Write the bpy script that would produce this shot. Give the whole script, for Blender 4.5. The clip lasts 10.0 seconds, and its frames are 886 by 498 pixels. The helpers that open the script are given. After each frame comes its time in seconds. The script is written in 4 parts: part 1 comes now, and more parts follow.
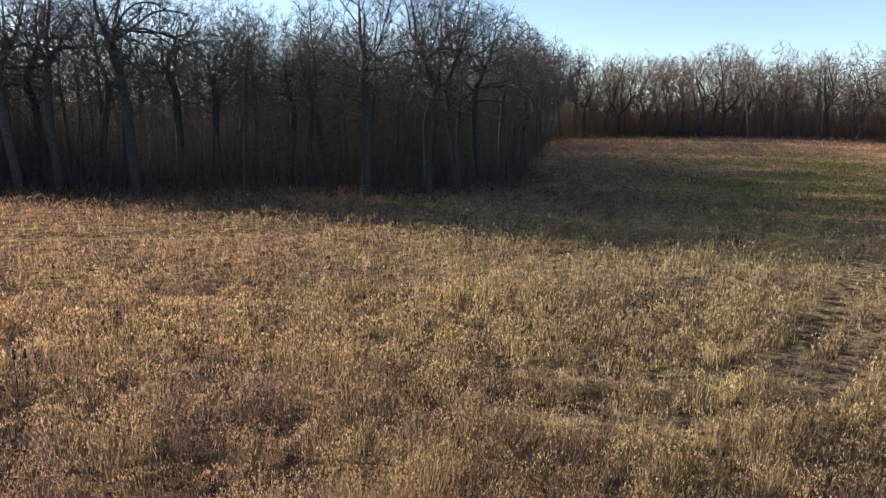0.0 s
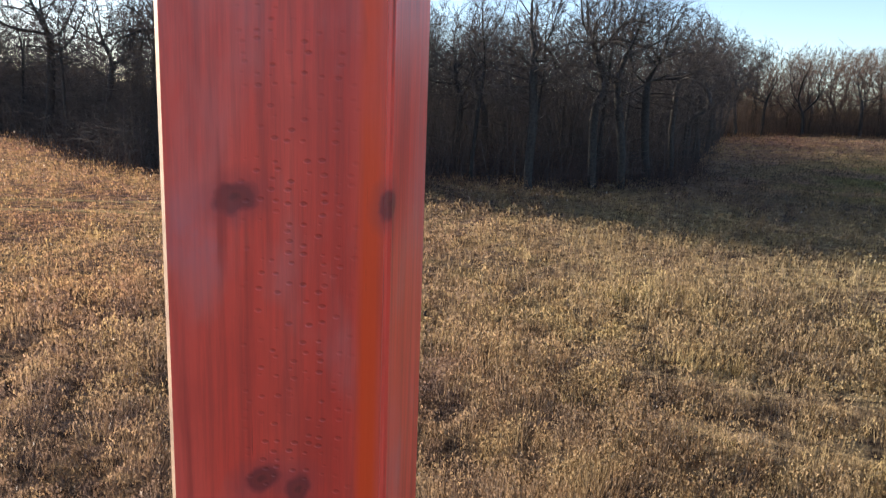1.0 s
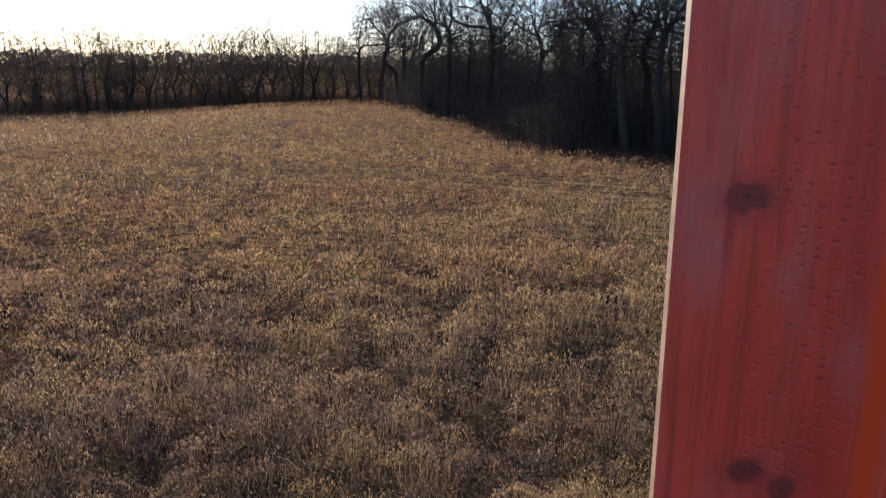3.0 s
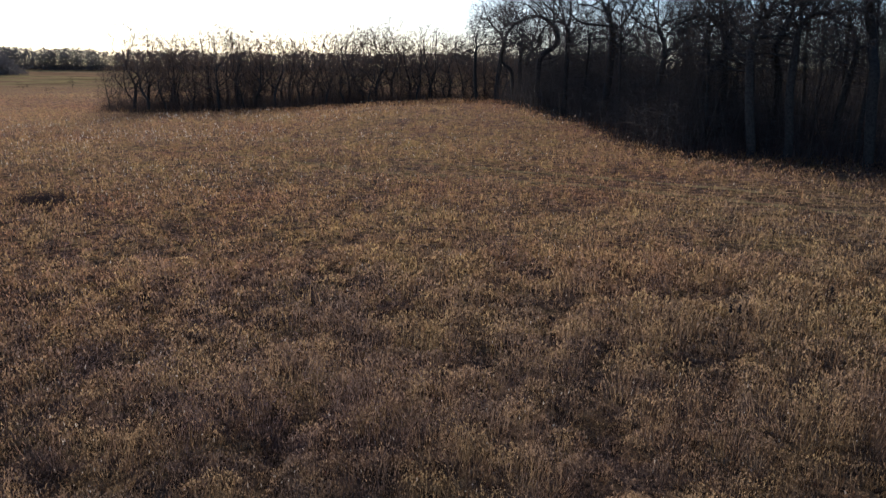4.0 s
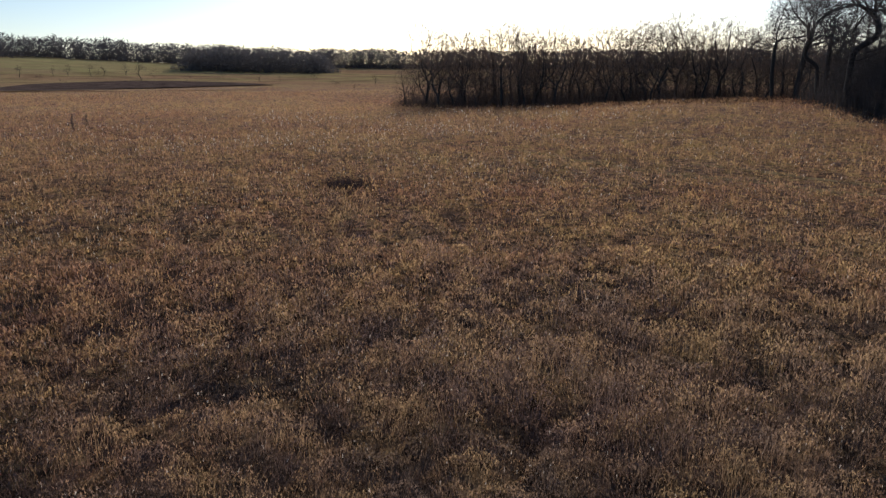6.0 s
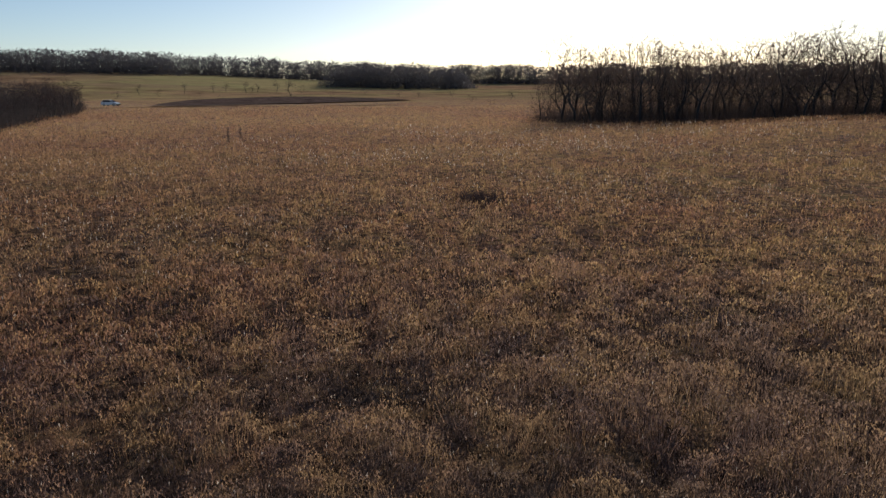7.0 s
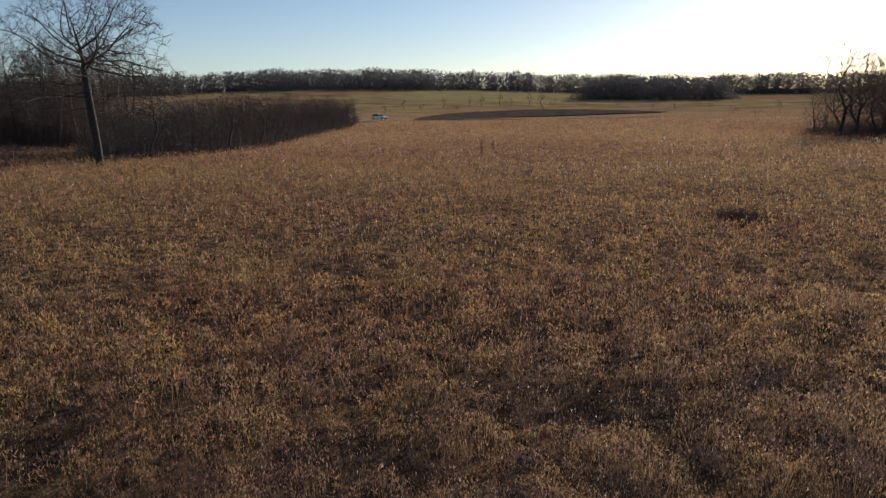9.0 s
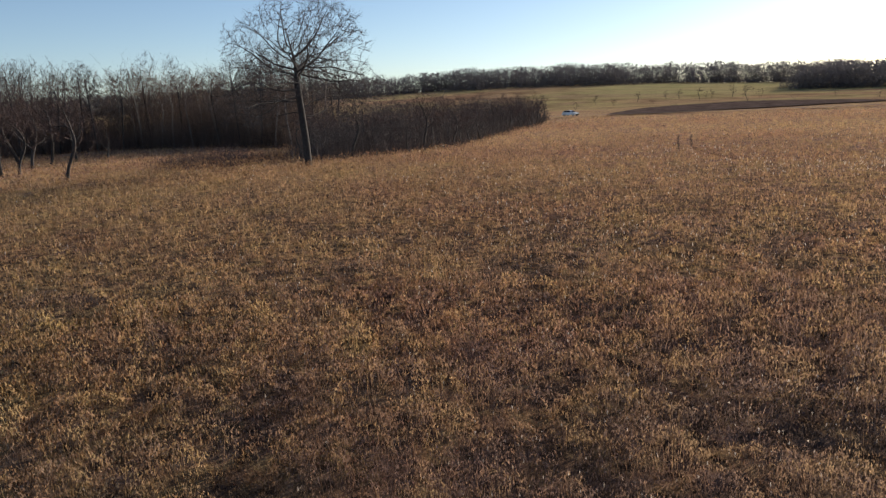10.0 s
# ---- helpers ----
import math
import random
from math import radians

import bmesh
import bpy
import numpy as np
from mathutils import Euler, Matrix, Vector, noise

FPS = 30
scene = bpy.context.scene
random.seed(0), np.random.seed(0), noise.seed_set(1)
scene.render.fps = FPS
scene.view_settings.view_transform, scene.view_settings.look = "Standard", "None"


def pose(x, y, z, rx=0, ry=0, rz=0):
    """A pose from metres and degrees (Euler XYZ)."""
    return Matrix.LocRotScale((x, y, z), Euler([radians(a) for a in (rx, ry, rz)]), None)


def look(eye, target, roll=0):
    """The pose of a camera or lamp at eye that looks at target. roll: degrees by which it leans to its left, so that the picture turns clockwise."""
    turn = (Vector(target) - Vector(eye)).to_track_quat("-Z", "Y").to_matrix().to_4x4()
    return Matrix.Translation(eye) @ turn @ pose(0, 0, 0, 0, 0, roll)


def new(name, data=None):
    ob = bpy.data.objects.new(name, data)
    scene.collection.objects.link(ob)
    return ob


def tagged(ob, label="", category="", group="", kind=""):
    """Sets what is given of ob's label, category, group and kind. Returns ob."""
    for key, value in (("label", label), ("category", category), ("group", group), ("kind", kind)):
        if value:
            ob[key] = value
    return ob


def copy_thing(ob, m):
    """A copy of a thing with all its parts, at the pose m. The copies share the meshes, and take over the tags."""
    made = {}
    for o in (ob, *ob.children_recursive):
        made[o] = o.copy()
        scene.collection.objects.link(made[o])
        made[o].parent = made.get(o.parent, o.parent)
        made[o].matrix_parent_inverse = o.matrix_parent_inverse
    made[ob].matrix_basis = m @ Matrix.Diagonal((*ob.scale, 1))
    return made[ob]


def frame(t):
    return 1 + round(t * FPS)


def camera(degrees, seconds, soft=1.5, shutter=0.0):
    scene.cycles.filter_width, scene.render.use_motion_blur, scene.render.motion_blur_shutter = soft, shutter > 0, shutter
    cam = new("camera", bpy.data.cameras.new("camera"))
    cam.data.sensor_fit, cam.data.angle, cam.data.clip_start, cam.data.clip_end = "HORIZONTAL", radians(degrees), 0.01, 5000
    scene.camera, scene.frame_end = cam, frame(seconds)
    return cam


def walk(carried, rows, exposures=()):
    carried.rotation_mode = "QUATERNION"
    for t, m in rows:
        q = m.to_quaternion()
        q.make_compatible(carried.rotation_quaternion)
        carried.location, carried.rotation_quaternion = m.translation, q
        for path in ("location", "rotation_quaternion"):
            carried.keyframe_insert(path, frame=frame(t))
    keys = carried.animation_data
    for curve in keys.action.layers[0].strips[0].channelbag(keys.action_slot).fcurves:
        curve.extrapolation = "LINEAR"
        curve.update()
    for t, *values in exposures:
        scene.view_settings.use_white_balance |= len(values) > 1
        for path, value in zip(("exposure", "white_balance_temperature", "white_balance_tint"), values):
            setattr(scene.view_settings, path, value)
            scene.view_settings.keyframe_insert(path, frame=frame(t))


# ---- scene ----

cam = camera(61.8, 10.0, 1.35)
# seconds, place in metres, turn in degrees
ROWS = [
    (0.0, 0.102, -0.045, 5.995, 79.80, -0.90, -0.50),
    (0.5, -0.015, -0.121, 6.020, 79.61, -1.27, 4.53),
    (1.0, -0.167, 0.030, 5.988, 78.81, -2.02, 11.83),
    (1.5, -0.168, 0.027, 5.997, 78.62, -1.35, 21.59),
    (2.0, -0.169, -0.003, 5.996, 78.09, -0.69, 29.45),
    (2.5, -0.192, -0.024, 5.997, 77.30, -0.64, 36.37),
    (3.0, -0.212, -0.028, 6.000, 76.92, -0.34, 42.72),
    (4.5, -0.323, -0.210, 6.015, 76.71, -0.34, 55.14),
    (5.0, -0.353, -0.237, 6.008, 76.50, -0.31, 59.99),
    (5.5, -0.343, -0.185, 5.997, 76.38, 0.00, 66.75),
    (6.0, -0.324, -0.219, 6.005, 76.55, -0.03, 72.33),
    (7.5, -0.393, -0.255, 5.989, 78.25, 0.32, 87.71),
    (8.0, -0.358, -0.253, 5.997, 78.51, 0.42, 92.80),
    (8.5, -0.339, -0.280, 5.992, 78.69, 0.61, 97.44),
    (9.0, -0.354, -0.357, 6.001, 78.82, 0.90, 101.48),
    (9.5, -0.439, -0.439, 6.018, 78.54, 1.70, 107.38),
    (10.0, -0.501, -0.452, 6.042, 79.02, 2.48, 115.90),
]
# seconds, stops, white balance
EXPOSURES = [(t, stops, kelvin, 11) for t, stops, kelvin in ((0.0, 1.4, 6500), (1.0, 1.55, 6500), (2.0, 1.4, 6350), (2.5, 1.0, 6150), (3.2, 0.5, 5900), (4.5, 0.17, 5700), (6.0, 0.13, 5950), (7.5, -0.03, 6200), (9.0, 0.1, 6350), (10.0, 0.55, 6350))]
walk(cam, [(t, pose(x, y, z, rx, ry, rz)) for t, x, y, z, rx, ry, rz in ROWS], EXPOSURES)

# ---- sky and sun: a low autumn sun, 68 degrees to the left of the first view ----
SUN_AZ, SUN_EL = -67.0, 17.3
world = bpy.data.worlds.new("sky")
scene.world = world
world.use_nodes = True
wn = world.node_tree.nodes
sky = wn.new("ShaderNodeTexSky")
sky.sky_type = "NISHITA"
sky.sun_disc = False
sky.sun_elevation, sky.sun_rotation = radians(SUN_EL), radians(SUN_AZ)
sky.air_density, sky.dust_density, sky.ozone_density = 0.75, 0.35, 1.5
world.node_tree.links.new(sky.outputs[0], wn["Background"].inputs[0])
wn["Background"].inputs[1].default_value = 0.09
sun = new("sun", bpy.data.lights.new("sun", "SUN"))
sun.data.energy, sun.data.angle, sun.data.color = 5.0, radians(0.6), (1.0, 0.88, 0.72)
sun_way = Vector((math.sin(radians(SUN_AZ)) * math.cos(radians(SUN_EL)), math.cos(radians(SUN_AZ)) * math.cos(radians(SUN_EL)), math.sin(radians(SUN_EL))))
sun.matrix_world = look((0, 0, 40), Vector((0, 0, 40)) - sun_way)


# ---- materials ----
class Mat:
    """A node material with short ways to add nodes."""

    def __init__(self, name, rough=0.9, gloss=0.25):
        self.m = bpy.data.materials.new(name)
        self.m.use_nodes = True
        self.t = self.m.node_tree
        self.bsdf = self.t.nodes["Principled BSDF"]
        self.bsdf.inputs["Roughness"].default_value = rough
        self.bsdf.inputs["Specular IOR Level"].default_value = gloss
        self.out = self.t.nodes["Material Output"]

    def add(self, kind, **values):
        n = self.t.nodes.new(kind)
        for k, v in values.items():
            n.inputs[k.replace("_", " ")].default_value = v
        return n

    def link(self, a, b):
        self.t.links.new(a, b)

    def noise(self, where, scale, detail=4.0, rough=0.55):
        n = self.add("ShaderNodeTexNoise", Scale=scale, Detail=detail, Roughness=rough)
        self.link(where, n.inputs["Vector"])
        return n.outputs["Fac"]

    def ramp(self, fac, stops):
        n = self.t.nodes.new("ShaderNodeValToRGB")
        e = n.color_ramp.elements
        while len(e) < len(stops):
            e.new(0.5)
        for el, (p, c) in zip(e, stops):
            el.position, el.color = p, (*c, 1) if len(c) == 3 else c
        self.link(fac, n.inputs[0])
        return n.outputs[0]

    def grey(self, fac, lo, hi):
        n = self.t.nodes.new("ShaderNodeMapRange")
        n.inputs["From Min"].default_value, n.inputs["From Max"].default_value = lo, hi
        self.link(fac, n.inputs["Value"])
        return n.outputs[0]

    def mix(self, fac, a, b, how="MIX"):
        n = self.t.nodes.new("ShaderNodeMix")
        n.data_type, n.blend_type = "RGBA", how
        for socket, v in ((n.inputs[0], fac), (n.inputs[6], a), (n.inputs[7], b)):
            if isinstance(v, (int, float)):
                socket.default_value = v
            elif isinstance(v, tuple):
                socket.default_value = (*v, 1)
            else:
                self.link(v, socket)
        return n.outputs[2]

    def math(self, op, a, b=0.0):
        n = self.t.nodes.new("ShaderNodeMath")
        n.operation = op
        for socket, v in zip(n.inputs, (a, b)):
            if isinstance(v, (int, float)):
                socket.default_value = v
            else:
                self.link(v, socket)
        return n.outputs[0]

    def bump(self, height, strength, distance):
        n = self.add("ShaderNodeBump", Strength=strength, Distance=distance)
        self.link(height, n.inputs["Height"])
        self.link(n.outputs[0], self.bsdf.inputs["Normal"])

    def place(self):
        return self.t.nodes.new("ShaderNodeNewGeometry").outputs["Position"]

    def local(self):
        return self.t.nodes.new("ShaderNodeTexCoord").outputs["Object"]

    def island(self):
        return self.t.nodes.new("ShaderNodeNewGeometry").outputs["Random Per Island"]

    def spot(self, where, centre, radius, soft):
        """1 inside a sphere round centre, 0 outside it."""
        n = self.t.nodes.new("ShaderNodeVectorMath")
        n.operation = "DISTANCE"
        self.link(where, n.inputs[0])
        n.inputs[1].default_value = centre
        return self.grey(n.outputs["Value"], radius + soft, radius - soft)

    def colour(self, c):
        if isinstance(c, tuple):
            self.bsdf.inputs["Base Color"].default_value = (*c, 1)
        else:
            self.link(c, self.bsdf.inputs["Base Color"])
        return self.m


GREEN_MEADOW = (35.0, 64.0, 0.5)
MAUVE_SLOPE = (14.0, 66.0, 0.5)


STRAW_PLOT = (16.0, 26.0, 0.0)
FAR_PASTURE = (-470.0, -52.0, 8.0)
WEST_STRAW = (-42.0, -38.0, 1.0)
# centre of the mauve patch by the lookout, with shade in its colour
NEAR_MAUVE_SHADE = (-11.0, 3.0, 0.0)


def meadow_colour(m):
    """The dry prairie's patches: straw and tan to the north, russet and dull mauve to the west, and the green meadow by the far wood."""
    p = m.place()
    big, mid, fine = m.noise(p, 0.075, 3.0), m.noise(p, 0.33, 3.0), m.noise(p, 1.1, 2.0)
    west = m.ramp(big, [(0.36, (0.44, 0.20, 0.13)), (0.44, (0.44, 0.26, 0.17)), (0.51, (0.52, 0.36, 0.19)), (0.58, (0.34, 0.25, 0.22)), (0.66, (0.44, 0.21, 0.15))])
    west = m.mix(0.5, west, m.ramp(mid, [(0.37, (0.18, 0.135, 0.15)), (0.44, (0.42, 0.24, 0.18)), (0.53, (0.55, 0.34, 0.20)), (0.62, (0.60, 0.45, 0.18))]))
    west = m.mix(0.62, west, m.ramp(fine, [(0.38, (0.14, 0.105, 0.12)), (0.45, (0.36, 0.225, 0.19)), (0.52, (0.54, 0.30, 0.19)), (0.60, (0.62, 0.42, 0.21))]))
    north = m.ramp(big, [(0.36, (0.44, 0.31, 0.20)), (0.48, (0.52, 0.41, 0.25)), (0.58, (0.56, 0.46, 0.24)), (0.66, (0.42, 0.32, 0.24))])
    north = m.mix(0.5, north, m.ramp(mid, [(0.36, (0.26, 0.21, 0.19)), (0.44, (0.46, 0.35, 0.24)), (0.54, (0.60, 0.49, 0.28)), (0.64, (0.52, 0.48, 0.18))]))
    north = m.mix(0.45, north, m.ramp(fine, [(0.36, (0.24, 0.19, 0.16)), (0.47, (0.50, 0.39, 0.26)), (0.60, (0.70, 0.58, 0.35))]))
    c = m.mix(m.spot(p, STRAW_PLOT, 25.0, 17.0), west, north)
    c = m.mix(m.math("MULTIPLY", m.spot(p, WEST_STRAW, 27.0, 18.0), 0.7), c, m.mix(1.0, north, (1.06, 0.86, 0.78), "MULTIPLY"))
    # mauve-brown weeds near the lookout, their colour also darkened for shade between them
    c = m.mix(m.math("MULTIPLY", m.spot(p, NEAR_MAUVE_SHADE, 11.0, 6.0), 0.55), c, m.mix(m.grey(fine, 0.42, 0.60), (0.20, 0.15, 0.155), (0.42, 0.29, 0.20)))
    c = m.mix(1.0, c, m.ramp(m.noise(p, 0.018, 3.0), [(0.35, (0.88, 0.86, 0.88)), (0.65, (1.02, 1.08, 0.98))]), "MULTIPLY")
    green = m.math("MULTIPLY", m.spot(p, GREEN_MEADOW, 20.0, 9.0), m.grey(m.noise(p, 0.16), 0.36, 0.56))
    c = m.mix(m.math("MULTIPLY", m.spot(p, MAUVE_SLOPE, 17.0, 8.0), 0.75), c, m.mix(m.grey(mid, 0.42, 0.58), (0.20, 0.15, 0.14), (0.40, 0.29, 0.235)))
    c = m.mix(m.math("MULTIPLY", green, 0.85), c, (0.17, 0.20, 0.065))
    hay = m.ramp(m.noise(p, 0.012, 3.0), [(0.36, (0.30, 0.19, 0.125)), (0.47, (0.35, 0.24, 0.15)), (0.55, (0.33, 0.27, 0.14)), (0.64, (0.30, 0.20, 0.14))])
    hay = m.mix(1.0, hay, m.ramp(m.noise(p, 0.06, 5.0, 0.65), [(0.36, (0.62, 0.58, 0.58)), (0.5, (0.95, 0.94, 0.93)), (0.64, (1.16, 1.16, 1.08))]), "MULTIPLY")
    hay = m.mix(m.math("MULTIPLY", m.spot(p, FAR_PASTURE, 85.0, 30.0), 0.5), hay, (0.42, 0.40, 0.19))
    return m.mix(m.spot(p, (0, 0, 0), 262.0, 55.0), hay, c)


def ground_material():
    m = Mat("dry_meadow_ground", 1.0, 0.0)
    p = m.place()
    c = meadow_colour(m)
    fine = m.noise(p, 2.3, 6.0, 0.7)
    soil = m.mix(m.grey(fine, 0.66, 0.40), m.mix(1.0, c, (0.70, 0.67, 0.65), "MULTIPLY"), (0.045, 0.032, 0.024))
    c = m.mix(m.spot(p, (0, 0, 0), 80.0, 45.0), m.mix(1.0, c, m.ramp(fine, [(0.3, (0.62, 0.6, 0.58)), (0.7, (1.1, 1.08, 1.0))]), "MULTIPLY"), soil)
    m.bump(m.noise(p, 1.3, 8.0, 0.72), 0.9, 0.35)
    return m.colour(c)


def blade_material(name, tint=None, formed=True, airiness=0.22):
    m = Mat(name, 0.85, 0.0)
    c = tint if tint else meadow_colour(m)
    c = m.mix(m.island(), m.mix(1.0, c, (0.84, 0.82, 0.84), "MULTIPLY"), m.mix(1.0, c, (1.15, 1.14, 1.12), "MULTIPLY"))
    m.colour(c)
    t = m.t.nodes.new("ShaderNodeBsdfTranslucent")
    m.link(m.mix(1.0, c, (1.08, 1.0, 0.95), "MULTIPLY"), t.inputs[0])
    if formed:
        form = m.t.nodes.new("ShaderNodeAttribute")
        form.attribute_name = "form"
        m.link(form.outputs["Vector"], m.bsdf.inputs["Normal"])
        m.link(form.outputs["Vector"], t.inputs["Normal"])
    mix = m.t.nodes.new("ShaderNodeMixShader")
    mix.inputs[0].default_value = 0.40
    m.link(m.bsdf.outputs[0], mix.inputs[1])
    m.link(t.outputs[0], mix.inputs[2])
    # a spray of hairs and seed is not dense: part of the light goes between them
    airy = m.t.nodes.new("ShaderNodeMixShader")
    airy.inputs[0].default_value = airiness
    m.link(mix.outputs[0], airy.inputs[1])
    m.link(m.t.nodes.new("ShaderNodeBsdfTransparent").outputs[0], airy.inputs[2])
    m.link(airy.outputs[0], m.out.inputs["Surface"])
    return m.m


def bark_material(name, dark, light, scale=6.0):
    m = Mat(name, 0.92)
    p = m.local()
    n = m.noise(p, scale, 6.0, 0.7)
    c = m.ramp(n, [(0.35, dark), (0.62, light)])
    info = m.t.nodes.new("ShaderNodeObjectInfo").outputs["Random"]
    c = m.mix(m.math("MULTIPLY", info, 0.5), c, tuple(0.55 * v for v in dark))
    m.bump(n, 0.6, 0.03)
    return m.colour(c)


def twig_material(name, a, b, through_light=0.35):
    """Bare twigs: a share of the light that falls on their far side comes round their rims."""
    m = Mat(name, 0.85, 0.1)
    c = m.mix(m.island(), a, b)
    m.colour(c)
    t = m.t.nodes.new("ShaderNodeBsdfTranslucent")
    m.link(c, t.inputs[0])
    mix = m.t.nodes.new("ShaderNodeMixShader")
    mix.inputs[0].default_value = through_light
    m.link(m.bsdf.outputs[0], mix.inputs[1])
    m.link(t.outputs[0], mix.inputs[2])
    m.link(mix.outputs[0], m.out.inputs["Surface"])
    return m.m


def post_material():
    """Red-stained sawn timber: streaks along the grain, knots, saw marks, cracks and an orange band by the corner."""
    m = Mat("red_stained_timber", 0.40, 0.62)
    p = m.local()

    def scaled(x, y, z):
        n = m.t.nodes.new("ShaderNodeMapping")
        n.inputs["Scale"].default_value = (x, y, z)
        m.link(p, n.inputs["Vector"])
        return n.outputs[0]

    along = scaled(1.0, 1.0, 0.045)
    grain = m.noise(along, 120.0, 6.0, 0.65)
    wide = m.noise(along, 17.0, 2.0)
    blot = m.noise(scaled(1.0, 1.0, 0.5), 13.0, 4.0)
    c = m.ramp(wide, [(0.30, (0.78, 0.064, 0.042)), (0.5, (0.95, 0.098, 0.062)), (0.70, (0.97, 0.140, 0.100))])
    c = m.mix(m.math("MULTIPLY", m.grey(grain, 0.55, 0.30), 0.55), c, (0.42, 0.052, 0.042))
    c = m.mix(m.math("MULTIPLY", m.grey(blot, 0.52, 0.72), 0.5), c, (0.74, 0.27, 0.25))
    c = m.mix(m.math("MULTIPLY", m.grey(blot, 0.46, 0.28), 0.45), c, (0.52, 0.05, 0.036))
    split = m.t.nodes.new("ShaderNodeSeparateXYZ")
    m.link(p, split.inputs[0])
    front = m.math("LESS_THAN", split.outputs[1], 0.012)
    sway = m.math("MULTIPLY", m.grey(m.noise(along, 9.0), 0.3, 0.7), 0.006)
    band = m.math("ABSOLUTE", m.math("ADD", split.outputs[0], m.math("ADD", -0.070, sway)))
    orange = m.math("MULTIPLY", m.math("MULTIPLY", m.grey(band, 0.010, 0.004), front), m.grey(m.noise(scaled(1.0, 1.0, 0.4), 13.0), 0.30, 0.5))
    c = m.mix(m.math("MULTIPLY", orange, 0.9), c, (1.0, 0.085, 0.012))
    for centre, size, turn in (((-0.0246, 0, 5.923), 0.0115, 0.35), ((0.0765, 0.002, 5.924), 0.0075, 1.3), ((-0.0085, 0, 5.729), 0.0105, 0.5), ((0.0175, 0, 5.725), 0.0090, 1.2), ((0.026, 0, 5.698), 0.010, 0.8), ((0.014, 0, 6.108), 0.007, 1.2)):
        warp = m.t.nodes.new("ShaderNodeMapping")
        warp.vector_type = "TEXTURE"
        warp.inputs["Location"].default_value = centre
        warp.inputs["Rotation"].default_value = (0, -turn, 0)
        warp.inputs["Scale"].default_value = (size * 1.25, size * 1.6, size * 0.8)
        jag = m.add("ShaderNodeTexNoise", Scale=70.0, Detail=3.0)
        m.link(p, jag.inputs["Vector"])
        shift = m.t.nodes.new("ShaderNodeVectorMath")
        shift.operation = "MULTIPLY_ADD"
        m.link(jag.outputs["Color"], shift.inputs[0])
        shift.inputs[1].default_value = (size * 0.9, 0.0, size * 0.9)
        m.link(p, shift.inputs[2])
        back = m.t.nodes.new("ShaderNodeVectorMath")
        back.operation = "SUBTRACT"
        m.link(shift.outputs[0], back.inputs[0])
        back.inputs[1].default_value = (size * 0.45, 0.0, size * 0.45)
        m.link(back.outputs[0], warp.inputs["Vector"])
        far = m.t.nodes.new("ShaderNodeVectorMath")
        far.operation = "LENGTH"
        m.link(warp.outputs[0], far.inputs[0])
        r = far.outputs["Value"]
        c = m.mix(m.math("MULTIPLY", m.grey(r, 2.4, 0.9), 0.5), c, (0.40, 0.07, 0.075))
        ring = m.ramp(m.math("MULTIPLY", r, 0.5), [(0.08, (0.16, 0.028, 0.030)), (0.2, (0.27, 0.042, 0.040)), (0.36, (0.25, 0.040, 0.042)), (0.5, (0.34, 0.045, 0.045))])
        c = m.mix(m.math("MULTIPLY", m.grey(r, 1.25, 0.85), 0.92), c, ring)
    cells = m.add("ShaderNodeTexVoronoi", Scale=1.0, Randomness=0.45)
    m.link(scaled(96.0, 0.0, 152.0), cells.inputs["Vector"])
    middle = m.grey(m.math("ABSOLUTE", m.math("ADD", split.outputs[0], -0.016)), 0.045, 0.018)
    pits = m.math("MULTIPLY", m.math("MULTIPLY", m.grey(cells.outputs["Distance"], 0.28, 0.14), middle), m.grey(m.noise(p, 26.0), 0.34, 0.5))
    c = m.mix(m.math("MULTIPLY", pits, 0.28), c, (0.17, 0.03, 0.03))
    thin = m.noise(scaled(1.0, 1.0, 0.012), 230.0, 1.0)
    cracks = m.math("MULTIPLY", m.grey(thin, 0.70, 0.75), m.grey(m.noise(scaled(1.0, 1.0, 0.35), 22.0), 0.54, 0.62))
    c = m.mix(m.math("MULTIPLY", cracks, 0.85), c, (0.08, 0.018, 0.018))
    seam = m.math("MULTIPLY", m.grey(m.math("ABSOLUTE", m.math("ADD", split.outputs[0], -0.0768)), 0.0009, 0.0003), m.grey(m.noise(scaled(1.0, 1.0, 0.1), 30.0), 0.42, 0.5))
    c = m.mix(m.math("MULTIPLY", seam, 0.8), c, (0.10, 0.02, 0.02))
    sheen = m.math("MULTIPLY", m.spot(p, (-0.050, 0.0, 5.898), 0.020, 0.018), m.grey(m.noise(scaled(1.0, 1.0, 0.6), 40.0), 0.36, 0.6))
    c = m.mix(m.math("MULTIPLY", sheen, 0.6), c, (0.60, 0.24, 0.27))
    drip = m.math("MULTIPLY", m.grey(m.noise(scaled(1.0, 1.0, 0.03), 75.0, 2.0), 0.56, 0.66), m.grey(m.noise(scaled(1.0, 1.0, 0.25), 18.0), 0.48, 0.58))
    c = m.mix(m.math("MULTIPLY", drip, 0.5), c, (0.40, 0.035, 0.028))
    m.bsdf.inputs["Coat Weight"].default_value, m.bsdf.inputs["Coat Roughness"].default_value = 0.12, 0.40
    relief = m.math("ADD", grain, m.math("MULTIPLY", m.math("ADD", pits, cracks), -1.2))
    m.bump(relief, 0.4, 0.0012)
    return m.colour(c)


